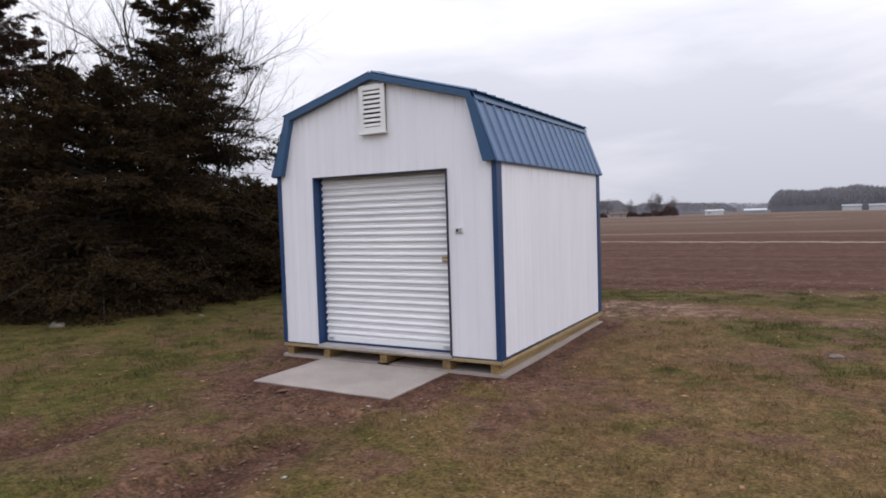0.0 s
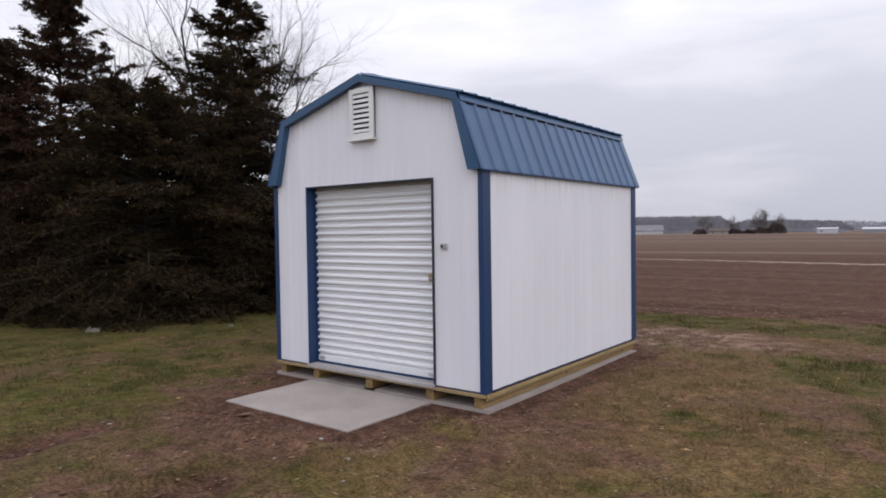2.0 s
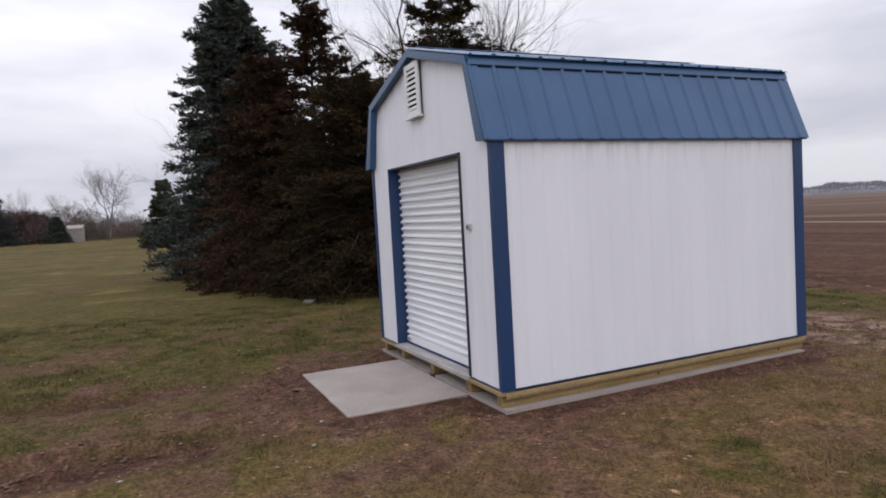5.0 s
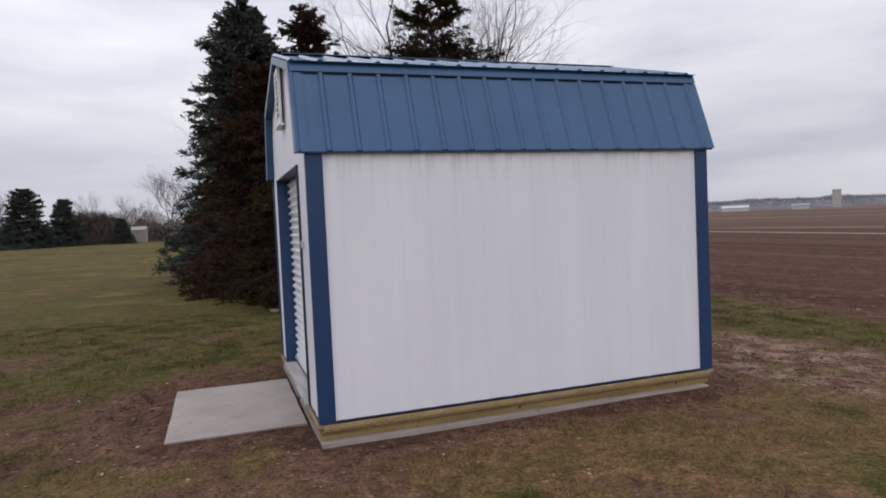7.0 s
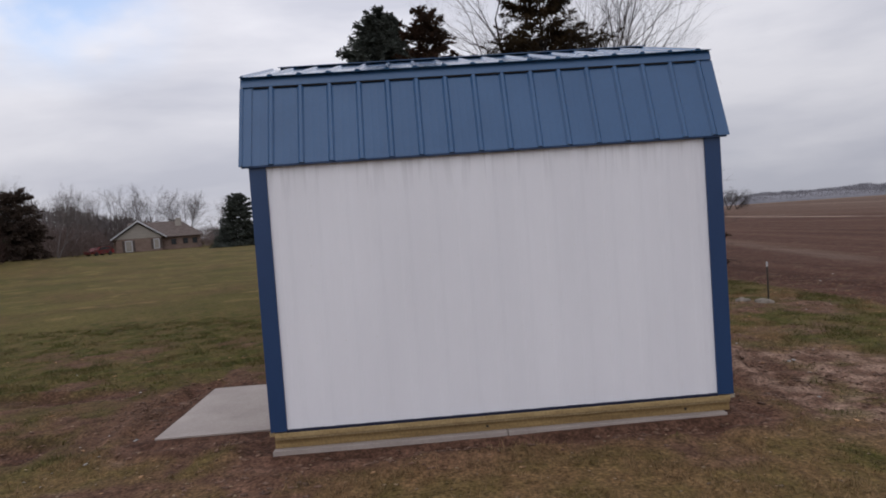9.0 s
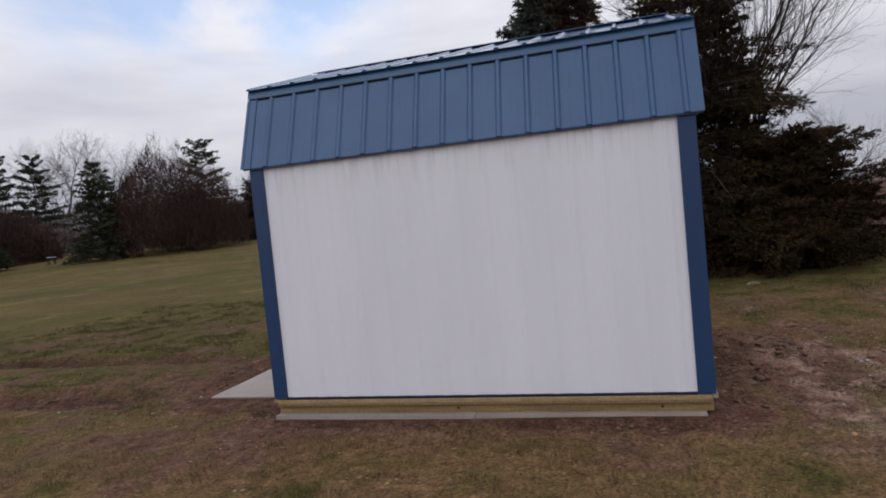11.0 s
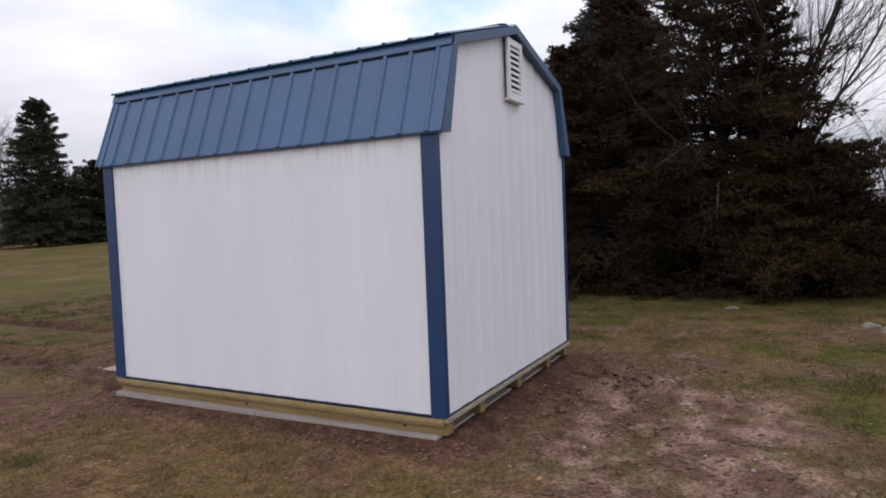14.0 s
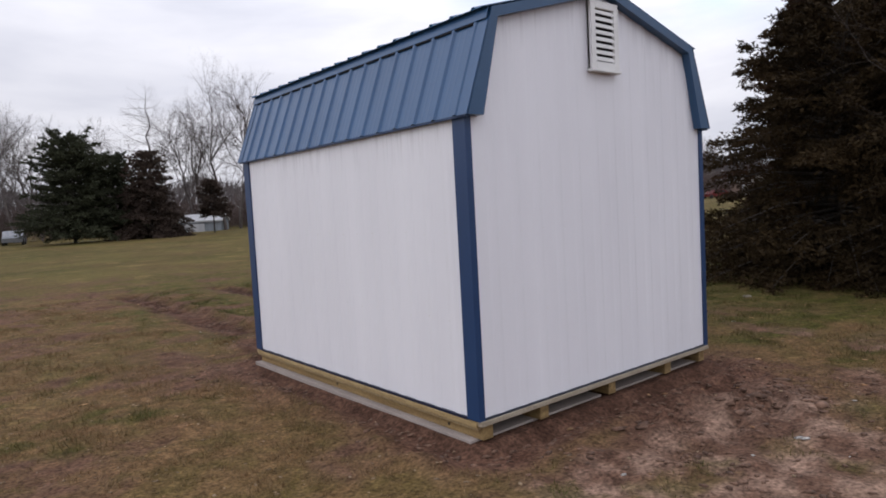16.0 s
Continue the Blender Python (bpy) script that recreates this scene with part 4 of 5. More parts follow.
def timber_base():
    """Skids and rim boards of treated lumber under the floor."""
    skid_x = (-0.088, -0.66, -1.4825, -2.305, -W + 0.088)
    for cx in skid_x:
        box("skid", cx - 0.047, cx + 0.047, 0.016, LEN - 0.016, 0.046, 0.152, LUMBER, shed, "yellowish treated timber skid", 0.005)
    for cx, s in ((0, 1), (-W, -1)):
        for y in (1.68, 3.28):
            a, b = sorted((cx - s * 0.037, cx - s * 0.0425))
            # small raised dark block standing in for a knot in the timber
            box("skid_knot", a, b, y - 0.010, y + 0.010, 0.074, 0.094, BARK, shed, "dark knot on the skid's face", 0.006)
    top, low = FLOOR - 0.0205, 0.123
    box("rim_board", -W + 0.004, -0.004, -0.014, 0.026, 0.153, top + 0.007, LUMBERX, shed, "treated lumber rim board", 0.004)
    box("rim_board", -W + 0.004, -0.004, LEN - 0.026, LEN + 0.014, 0.153, top + 0.007, GREYRIM, shed, "treated lumber rim board", 0.004)
    for cx, s in ((-0.012, 1), (-W + 0.012, -1)):
        a, b = sorted((cx + s * 0.02, cx - s * 0.02))
        box("rim_board", a, b, 0.028, LEN - 0.028, low + 0.020, top, RIM, shed, "treated lumber rim board", 0.004)
        a, b = sorted((cx + s * 0.011, cx - s * 0.02))
        box("rim_board", a, b, 0.028, LEN - 0.028, low, low + 0.019, LUMBERX, shed, "set-back lower ply of the rim board", 0.003)
    box("floor_deck", -W + 0.035, -0.035, 0.03, LEN - 0.03, 0.1525, 0.195, LUMBERX, shed, "wooden floor deck", 0)
    box("inner_lining", -W + 0.04, -0.04, 0.2, LEN - 0.04, 0.196, 0.206, DARK, shed, "dark floor lining", 0)


timber_base()


def concrete_pad(name, x0, x1, y0, y1, z0, z1, label, seed):
    """A cast slab with soft, slightly uneven edges."""
    bm = box_bm(x0, x1, y0, y1, z0, z1)
    bmesh.ops.subdivide_edges(bm, edges=bm.edges[:], cuts=9, use_grid_fill=True)
    for v in bm.verts:
        w = Vector((v.co.x * 3 + seed, v.co.y * 3, v.co.z * 3))
        v.co.x += 0.008 * noise.noise(w); v.co.y += 0.008 * noise.noise(w + Vector((9, 0, 0))); v.co.z += 0.003 * noise.noise(w + Vector((0, 9, 0)))
    ob = part(name, bm, CONCRETE, None)
    return tagged(ob, label, "concrete slab", "concrete pads under the shed" if "pad" in name else "")


concrete_pad("concrete_slab", -2.343, -0.612, -1.132, -0.02, -0.08, 0.034, "pale grey concrete slab in front of the roll-up door", 1)
for k, (xa, xb) in enumerate(((-1.40, 0.03), (-W - 0.03, -1.56))):
    for ya, yb in ((0.01, LEN / 2 - 0.004), (LEN / 2 + 0.004, LEN - 0.07)):
        concrete_pad("concrete_pad", xa, xb, ya, yb, -0.09, 0.046, "concrete pad carrying the timber skids of the shed", 3 + k)


# ---- trees ----
def tube_mesh(segs, sides=5):
    """Tapered tubes: segs are (p, q, r0, r1)."""
    n = len(segs)
    P = np.array([s[0] for s in segs], float); Q = np.array([s[1] for s in segs], float)
    R0 = np.array([s[2] for s in segs], float); R1 = np.array([s[3] for s in segs], float)
    d = unit(Q - P)
    ref = np.where(np.abs(d[:, 2:3]) < 0.9, np.array([[0, 0, 1.0]]), np.array([[1.0, 0, 0]]))
    a = unit(np.cross(d, ref)); b = np.cross(d, a)
    vs = []
    for k in range(sides):
        t = 2 * np.pi * k / sides
        vs.append(P + (a * np.cos(t) + b * np.sin(t)) * R0[:, None])
    for k in range(sides):
        t = 2 * np.pi * k / sides
        vs.append(Q + (a * np.cos(t) + b * np.sin(t)) * R1[:, None])
    V = np.stack(vs, 1).reshape(-1, 3)
    base = np.arange(n) * 2 * sides
    F = np.concatenate([np.stack([base + k, base + (k + 1) % sides, base + sides + (k + 1) % sides, base + sides + k], 1) for k in range(sides)])
    return V, F


def conifer(name, at, h, r, seed, mat, label, branches=260, fronds=30, needles=16, size=0.12, droop=0.35, rise=0.0, skirt=0.03, power=0.8, gap=0.25, layered=0.0, lean=(0, 0), category="conifer", group="", tuck=0.0, thin=0.0):
    """A conifer: trunk, limbs in loose whorls and thousands of small sprays with gaps between the boughs."""
    rng = np.random.default_rng(seed)
    t = tagged(empty(name, at), label, category, group)
    segs, z0 = [], 0.0
    for i in range(10):
        a, b = i / 10, (i + 1) / 10
        segs.append(((lean[0] * a * a * h, lean[1] * a * a * h, a * h * 0.97 - (0.15 if i == 0 else 0)), (lean[0] * b * b * h, lean[1] * b * b * h, b * h * 0.97), 0.03 * h ** 0.9 * (1 - a) * 0.55 + 0.012, 0.03 * h ** 0.9 * (1 - b) * 0.55 + 0.01))
    base, dirs, length = [], [], []
    f = np.sort(rng.uniform(0, 1, branches)) ** 1.1
    ang0 = rng.uniform(0, 6.28)
    lump = rng.uniform(0.75, 1.12, 12)
    up = np.array([0, 0, 1.0])
    for i, s in enumerate(f):
        zc = skirt * h + s * (0.985 - skirt) * h
        if layered:
            zc = min(max((round(zc / layered) + rng.normal(0, 0.13)) * layered, 0.05 * h), 0.985 * h)
        s2 = zc / h
        if rng.uniform() < thin * max(0.0, (s2 - 0.45) / 0.55):
            continue
        reach = (r * (max(0.0, 1 - s2) ** power) + 0.02 * h) * rng.uniform(0.75, 1.08)
        if rng.uniform() < gap:
            reach *= rng.uniform(0.4, 0.8)
        a = ang0 + i * 2.39996 + rng.normal(0, 0.3)
        reach *= lump[int((a + zc * 0.7) / 6.2832 * 12) % 12]
        if tuck:
            reach *= 0.72 + 0.28 * min(1.0, zc / tuck)
        out = np.array([math.cos(a), math.sin(a), 0])
        root = np.array([lean[0] * s2 * s2 * h, lean[1] * s2 * s2 * h, zc])
        climb = rise + 0.75 * s2 * s2 - droop * (1 - s2)
        tip = root + out * reach + up * (reach * (climb + rng.normal(0, 0.08)))
        tip[2] = max(tip[2], 0.08)
        mid = (root + tip) / 2 + up * (0.07 * reach)
        segs.append((root, mid, 0.004 * h ** 0.5 + 0.010 * reach, 0.008 + 0.004 * reach)); segs.append((mid, tip, 0.008 + 0.004 * reach, 0.004))
        side = np.cross(out, up)
        # side shoots, each a feathered spray
        shoots = max(4, int(fronds * (0.35 + 0.65 * reach / r)))
        su = rng.uniform(0.10, 1.0, shoots) ** 0.7
        sp = np.where(su[:, None] < 0.5, root + (mid - root) * (su * 2)[:, None], mid + (tip - mid) * (su * 2 - 1)[:, None])
        sl = (reach * 0.30 * (1.15 - su) + 0.12 + 0.05 * reach) * rng.uniform(0.5, 1.15, shoots)
        sd = unit(out * rng.uniform(0.35, 1.0, shoots)[:, None] + side * (rng.choice([-1, 1], shoots) * rng.uniform(0.2, 1.1, shoots))[:, None] + up * rng.normal(-0.12 * droop * 3, 0.28, shoots)[:, None])
        k = needles
        u = rng.uniform(0, 1, (shoots, k))
        p = sp[:, None] + sd[:, None] * (sl[:, None] * u)[..., None] + rng.normal(0, 0.16, (shoots, k, 3)) * (sl[:, None] * (1.1 - u))[..., None] * np.array([1, 1, 0.55])
        dd = sd[:, None] * 0.8 + rng.normal(0, 0.5, (shoots, k, 3)) + up * 0.1
        base.append(p.reshape(-1, 3)); dirs.append(unit(dd.reshape(-1, 3))); length.append(rng.uniform(0.5, 1.3, shoots * k) * size * 0.78)
    V, F = tube_mesh(segs, 4)
    quick("trunk", V, F, BARK, t, "dark trunk and limbs")
    B, D, Ls = np.concatenate(base), np.concatenate(dirs), np.concatenate(length)
    S = unit(np.cross(D, rng.normal(0, 1, D.shape)))
    V, F = cards(rng, B, D, S, Ls, Ls * rng.uniform(0.17, 0.29, len(Ls)))
    V[:, 2] = np.maximum(V[:, 2], 0.01)
    quick("crown", V, F, mat, t)
    return t


def bare_tree(name, at, h, seed, label, spread=0.5, stems=1, depth=5, kids=3, mat=None, thick=0.016, category="tree", group="", sides=4, curve=0.12, central=False, fan=0.34, lift=0.05, toward=(0, 0), twig=0.9):
    """A leafless tree: tapered limbs that fork down to fine twigs."""
    rng = np.random.default_rng(seed)
    t = tagged(empty(name, at), label, category, group)
    trunk, limbs, tw = [], [], []

    def grow(p, d, ln, r, lev, store):
        if lev >= depth:
            tw.append((p, d + rng.normal(0, curve, 3), ln, r))
            return
        n = 4 if lev < 2 else 3
        for i in range(n):
            d2 = d + rng.normal(0, curve, 3) + np.array([0, 0, lift if lev < 2 else min(0.05, lift + 0.04)])
            d2 /= np.linalg.norm(d2)
            q = p + d2 * ln / n
            r2 = r * (0.88 if lev < 2 else 0.8)
            store.append((p, q, r, r2))
            if lev < depth and (i > 0 or lev > 0):
                m = 1 if lev < depth - 1 else 2
                for _ in range(m if rng.uniform() < 0.85 else m + 1):
                    side = rng.normal(0, 1, 3); side -= d2 * side.dot(d2); side /= np.linalg.norm(side)
                    nd = d2 * (1 - spread * 0.5) + side * spread * rng.uniform(0.6, 1.3)
                    grow(q, nd / np.linalg.norm(nd), ln * rng.uniform(0.42, 0.68), r2 * 0.55, lev + 1, limbs)
            p, d, r = q, d2, r2
        if lev < depth:
            for _ in range(kids - 1):
                nd = d + rng.normal(0, spread * 0.6, 3)
                grow(p, nd / np.linalg.norm(nd), ln * rng.uniform(0.5, 0.7), r * 0.8, lev + 1, limbs)
    if central:
        p, n = np.array([0, 0, -0.1]), 16
        for i in range(n):
            q = np.array([rng.normal(0, 0.01 * h), rng.normal(0, 0.01 * h), h * (i + 1) / n])
            trunk.append((p, q, thick * h * (1 - i / n) + 0.015, thick * h * (1 - (i + 1) / n) + 0.01))
            if i > 2:
                for _ in range(6):
                    a = rng.uniform(0, 6.28)
                    nd = np.array([math.cos(a), math.sin(a), rng.uniform(-0.05, 0.45)])
                    grow(q, nd / np.linalg.norm(nd), h * 0.36 * (1.06 - i / n) ** 0.8, thick * h * 0.28 * (1.05 - i / n), 3 if depth > 4 else 2, limbs)
            p = q
    else:
        for k in range(stems):
            a = k * 2.39996 + rng.uniform(0, 0.6)
            tilt = 0.08 if stems == 1 else fan * rng.uniform(0.25, 1.0)
            d = np.array([math.cos(a) * tilt + toward[0], math.sin(a) * tilt + toward[1], 1.0])
            grow(np.array([math.cos(a) * 0.1 * (stems > 1), math.sin(a) * 0.1 * (stems > 1), -0.1]), d / np.linalg.norm(d), h * (0.54 - 0.22 * min(1.0, tilt)), thick * h, 0, trunk)
    V, F = tube_mesh(trunk, 6)
    quick("trunk", V, F, mat or TWIG, t)
    V, F = tube_mesh(limbs, 3)
    P, D = np.array([q[0] for q in tw]), unit(np.array([q[1] for q in tw]))
    Ls, R = np.array([q[2] for q in tw]), np.array([q[3] for q in tw])
    V2, F2 = cards(rng, P, D, unit(np.cross(D, rng.normal(0, 1, D.shape))), Ls, R * twig)
    F = np.concatenate([F[:, :3], F[:, [0, 2, 3]], F2 + len(V)])
    quick("crown", np.concatenate([V, V2]), F, mat or TWIG, t)
    return t


conifer("cedar_tree", (-10.4, 4.6, -0.05), 7.5, 3.95, 11, CEDAR, "tall dark cedar with drooping boughs down to the grass", 350, 42, 26, 0.085, power=0.84, gap=0.30, layered=0.36, tuck=1.9, thin=0.32)
conifer("cedar_tree", (-11.7, 5.4, -0.05), 6.0, 2.2, 18, CEDAR, "slender dark cedar close behind a taller one", 170, 38, 22, 0.09, power=0.7, gap=0.3)
conifer("cedar_tree", (-13.6, 2.0, -0.05), 7.75, 3.1, 12, RUST, "bronzed brown cedar with a pointed top", 270, 40, 24, 0.095, power=0.86, gap=0.35, tuck=0.8, thin=0.3)
conifer("cedar_tree", (-12.7, 2.9, -0.05), 6.3, 1.9, 17, RUST, "narrow bronzed cedar between two taller ones", 130, 34, 22, 0.09, power=0.8, gap=0.35, thin=0.5)
conifer("cedar_tree", (-13.4, 0.6, -0.05), 6.1, 2.9, 19, RUST, "dark rust-brown cedar close before the blue spruce", 270, 38, 24, 0.095, power=0.74, gap=0.2, tuck=0.7, thin=0.15)
conifer("cedar_tree", (-10.2, 2.3, -0.05), 4.7, 3.1, 14, CEDAR, "low dark cedar filling the gap between taller ones", 290, 42, 24, 0.09, power=0.48, gap=0.25, tuck=0.8, thin=0.2)
conifer("cedar_shrub", (-9.3, 6.1, -0.05), 2.35, 2.15, 15, CEDAR, "low spreading dark cedar with long level boughs", 270, 44, 24, 0.085, droop=0.05, power=0.36, gap=0.4, category="shrub")
conifer("blue_spruce", (-18.8, 0.65, -0.05), 9.3, 2.95, 16, SPRUCE, "tall dense blue-green spruce", 640, 38, 20, 0.125, droop=0.12, power=0.63, gap=0.03, tuck=0.9)
bare_tree("bare_tree", (-12.4, 4.8, 0), 9.4, 21, "leafless many-stemmed tree behind the dark cedar", 0.46, 7, 5, 2, NEARTWIG, thick=0.0095, fan=0.66, lift=0.06, curve=0.15)
bare_tree("bare_tree", (-11.2, 5.5, 0), 4.9, 24, "leafless tree with long limbs sweeping outwards beside the cedar", 0.5, 9, 5, 2, NEARTWIG, thick=0.0125, fan=0.9, lift=-0.02, curve=0.16, toward=(-0.45, 1.25), twig=1.5)
bare_tree("bare_tree", (-18.0, 5.0, 0), 9.5, 22, "slender leafless tree behind the cedars", 0.5, 3, 5, 2, thick=0.008)


# ---- far things ----
def polar(eye, az, dist):
    a = radians(az)
    x, y = eye[0] + dist * math.sin(a), eye[1] + dist * math.cos(a)
    return (x, y, float(height(x, y)) - 0.05)


E1, E2, E3, E4, E5 = (5.0, 0.7), (5.05, 2.2), (4.7, 4.65), (3.84, 6.2), (2.84, 6.87)
conifer("spruce_tree", polar(E1, -104.3, 98), 7.4, 4.1, 31, SPRUCE, "dense blue spruce at the far end of the lawn", 420, 26, 15, 0.24, droop=0.18, power=0.62, gap=0.04, layered=0.55, tuck=0.6, group="far spruces")
conifer("spruce_tree", polar(E1, -101.7, 104), 6.4, 2.9, 32, SPRUCE, "slim dark spruce at the far end of the lawn", 320, 24, 15, 0.22, droop=0.2, power=0.65, gap=0.05, group="far spruces")
conifer("spruce_tree", polar(E1, -97.9, 102), 3.5, 1.9, 33, SPRUCE, "small round spruce on the far lawn", 220, 22, 15, 0.18, droop=0.15, power=0.6, gap=0.05, group="far spruces")
conifer("spruce_tree", polar((4.1, -3.4), -87.6, 60), 5.7, 2.7, 34, PINE, "dark spruce at the far edge of the lawn", 180, 20, 13, 0.26, droop=0.2, power=0.8, gap=0.1, group="far spruces")
bare_tree("bare_tree", (-24.0, 0.2, 0), 6.4, 23, "leafless tree standing behind the blue spruce", 0.5, 3, 5, 2, thick=0.008)
conifer("pine_tree", polar(E2, -125.4, 72), 10.6, 4.2, 35, PINE, "dark pine with loose layered boughs", 150, 20, 13, 0.26, droop=0.0, power=0.45, gap=0.5, layered=1.0, group="pines along the lawn")
conifer("spruce_tree", polar(E2, -121.2, 74), 6.3, 3.0, 36, BURNT, "rounded dark evergreen at the lawn's edge", 220, 20, 13, 0.27, droop=0.1, power=0.35, gap=0.2, group="far spruces")
for k, (az, d, h) in enumerate(((-141.2, 82, 11.4), (-138.9, 84, 11.4))):
    conifer("white_pine", polar(E3, az, d), h, 4.4, 37 + k, PINE, "open-crowned pine with bare gaps between tiers", 170, 22, 15, 0.24, droop=-0.02, power=0.62, gap=0.4, layered=0.85, group="pines along the lawn")
conifer("spruce_tree", polar(E3, -135.2, 62), 8.2, 3.2, 39, PINE, "broad dark green spruce at the lawn's edge", 180, 20, 13, 0.24, droop=0.2, power=0.65, gap=0.2, group="far spruces")
conifer("spruce_tree", polar(E4, -149.9, 64), 12.0, 4.5, 40, PINE, "tall green spruce beside bare trees", 380, 26, 16, 0.24, droop=0.15, power=0.66, gap=0.25, group="far spruces")
conifer("spruce_tree", polar(E4, -146.0, 66), 7.0, 3.9, 45, PINE, "broad low evergreen leaning into a tall spruce", 280, 24, 16, 0.24, droop=0.1, power=0.5, gap=0.25, group="far spruces")
conifer("pine_tree", polar(E5, -170.4, 66), 9.2, 4.6, 41, PINE, "bushy green pine at the lawn's edge", 300, 26, 16, 0.24, droop=-0.1, power=0.4, gap=0.35, group="pines along the lawn")
conifer("pine_tree", polar(E5, -167.6, 68), 7.8, 3.6, 42, PINE, "lower green pine beside a bushy one", 240, 24, 16, 0.23, droop=-0.1, power=0.45, gap=0.3, group="pines along the lawn")
conifer("arborvitae", polar(E5, -165.0, 66), 8.0, 4.0, 43, BURNT, "brown winter-burnt evergreen with drooping sides", 280, 24, 15, 0.23, droop=0.5, power=0.65, gap=0.15, category="shrub")
conifer("spruce_tree", polar(E5, -160.2, 70), 5.3, 2.1, 44, BURNT, "small round-headed evergreen before a garage", 120, 20, 13, 0.22, droop=0.0, power=0.5, gap=0.2, skirt=0.3, group="far spruces")
bare_tree("bare_tree", polar(E5, -164.6, 86), 17.2, 51, "tall leafless tree with a straight leader and level branches", 0.55, 1, 5, 2, thick=0.013, group="bare trees along the lawn", central=True)
bare_tree("bare_tree", polar(E5, -159.3, 82), 16.3, 52, "tall leafless tree with spreading limbs", 0.62, 1, 5, 3, thick=0.012, curve=0.16, group="bare trees along the lawn")
for k, (eye, az, d, h) in enumerate(((E4, -157.3, 84, 17), (E4, -154.6, 88, 15), (E4, -152.2, 90, 15), (E4, -161.0, 90, 16), (E5, -172.5, 85, 12), (E5, -168.2, 95, 13), (E5, -176.0, 80, 9), (E5, -174.2, 84, 12), (E5, -175.2, 90, 14), (E5, -171.6, 92, 13.5), (E3, -137.0, 88, 14), (E3, -143.6, 90, 9), (E2, -126.5, 85, 11), (E2, -118.5, 95, 8), (E2, -122.6, 96, 8.5), (E2, -120.6, 110, 10), (E2, -117.4, 125, 10), (E2, -115.8, 138, 10.5), (E2, -114.0, 150, 11), (E1, -111.6, 152, 11.5), (E1, -116.2, 130, 9.5), (E1, -108.4, 152, 11), (E3, -138.2, 90, 12), (E3, -134.0, 92, 12), (E1, -99.6, 118, 7.5), (E1, -97.3, 124, 7), (E1, -113.0, 150, 12), (E1, -109.8, 150, 11), (E1, -105.8, 120, 7.5), (E1, -94.5, 100, 10.5))):
    bare_tree("bare_tree", polar(eye, az, d), h, 60 + k, "leafless grey-brown tree at the lawn's far edge", 0.60 + 0.04 * (k % 3), 1 + k % 2, 4, 4, thick=0.012, twig=1.3, curve=0.15, group="bare trees along the lawn")


def thicket(name, spots, seed, mat, label, twigs=900, length=1.0, category="shrubs"):
    """Many upright twigs heaped into a bare hedge; spots are (eye, az, dist, width, height)."""
    rng = np.random.default_rng(seed)
    B, D, Ls = [], [], []
    for eye, az, d, wd, h in spots:
        cx, cy, cz = polar(eye, az, d)
        n = int(twigs * max(1, wd / 6))
        a, rr = rng.uniform(0, 6.28, n), np.sqrt(rng.uniform(0, 1, n))
        x, y = cx + np.cos(a) * rr * wd / 2, cy + np.sin(a) * rr * wd / 2
        top = h * np.sqrt(np.maximum(0.05, 1 - rr ** 2)) * (0.55 + 0.6 * fbm(x, y, wd * 0.18, seed))
        z = cz + top * rng.uniform(0, 1, n) ** 0.7 * 0.93
        B.append(np.stack([x, y, z], 1))
        D.append(unit(np.stack([rng.normal(0, 0.45, n), rng.normal(0, 0.45, n), rng.uniform(0.3, 1.2, n)], 1)))
        Ls.append(rng.uniform(0.4, 1.2, n) * length * (0.35 + h / 12))
    B, D, Ls = np.concatenate(B), np.concatenate(D), np.concatenate(Ls)
    S = unit(np.cross(D, rng.normal(0, 1, D.shape)))
    V, F = cards(rng, B, D, S, Ls, Ls * 0.010 + 0.012)
    return tagged(quick(name, V, F, mat), label, category, kind="stuff")


thicket("hedge_thicket", [(E1, -98.8, 108, 8, 4.5), (E1, -96.3, 110, 7, 3.8), (E1, -94.0, 112, 9, 3.6), (E1, -91.5, 115, 9, 3.8), (E1, -100.3, 112, 7, 5), (E1, -97.0, 122, 10, 7.0), (E1, -95.4, 120, 8, 5.6), (E1, -93.0, 122, 9, 5.0), (E1, -105.9, 125, 8, 4.0), (E1, -107.0, 150, 9, 5.2),
    (E1, -116.5, 140, 12, 7), (E1, -119, 130, 12, 8), (E2, -114.5, 150, 14, 6), (E2, -117.5, 120, 12, 6), (E2, -120, 110, 12, 7), (E2, -123, 100, 12, 7), (E2, -126.5, 95, 12, 8),
    (E3, -144, 82, 10, 5.5), (E3, -141.5, 80, 9, 5), (E3, -138.8, 82, 9, 4.5), (E3, -146.5, 80, 8, 6), (E3, -133, 85, 12, 6), (E3, -129, 95, 14, 7), (E4, -146, 85, 9, 5), (E4, -152, 92, 9, 5), (E4, -155.5, 95, 9, 4.5), (E4, -159.5, 98, 9, 4.5), (E4, -163, 92, 9, 5),
    (E5, -158, 95, 8, 5), (E5, -162, 98, 8, 5), (E5, -169, 90, 10, 6), (E5, -173.5, 88, 9, 5), (E5, -176.5, 88, 9, 6), (E5, -180, 88, 9, 6)], 71, THICKET, "bare brown brush and saplings along the lawn's edge", 3600, 1.0)
thicket("farm_brush", [((2.8, -6), -10.3, 296, 7, 5.5), ((2.8, -6), -11.4, 300, 6, 3.6), ((2.8, -6), -13.3, 306, 6, 3.0), ((2.8, -6), -15.9, 308, 6, 2.8), ((2.8, -6), -12.3, 304, 5, 2.4)], 73, DUSKY, "dark bare bushes round a farmhouse beyond the field", 3000, 1.6)
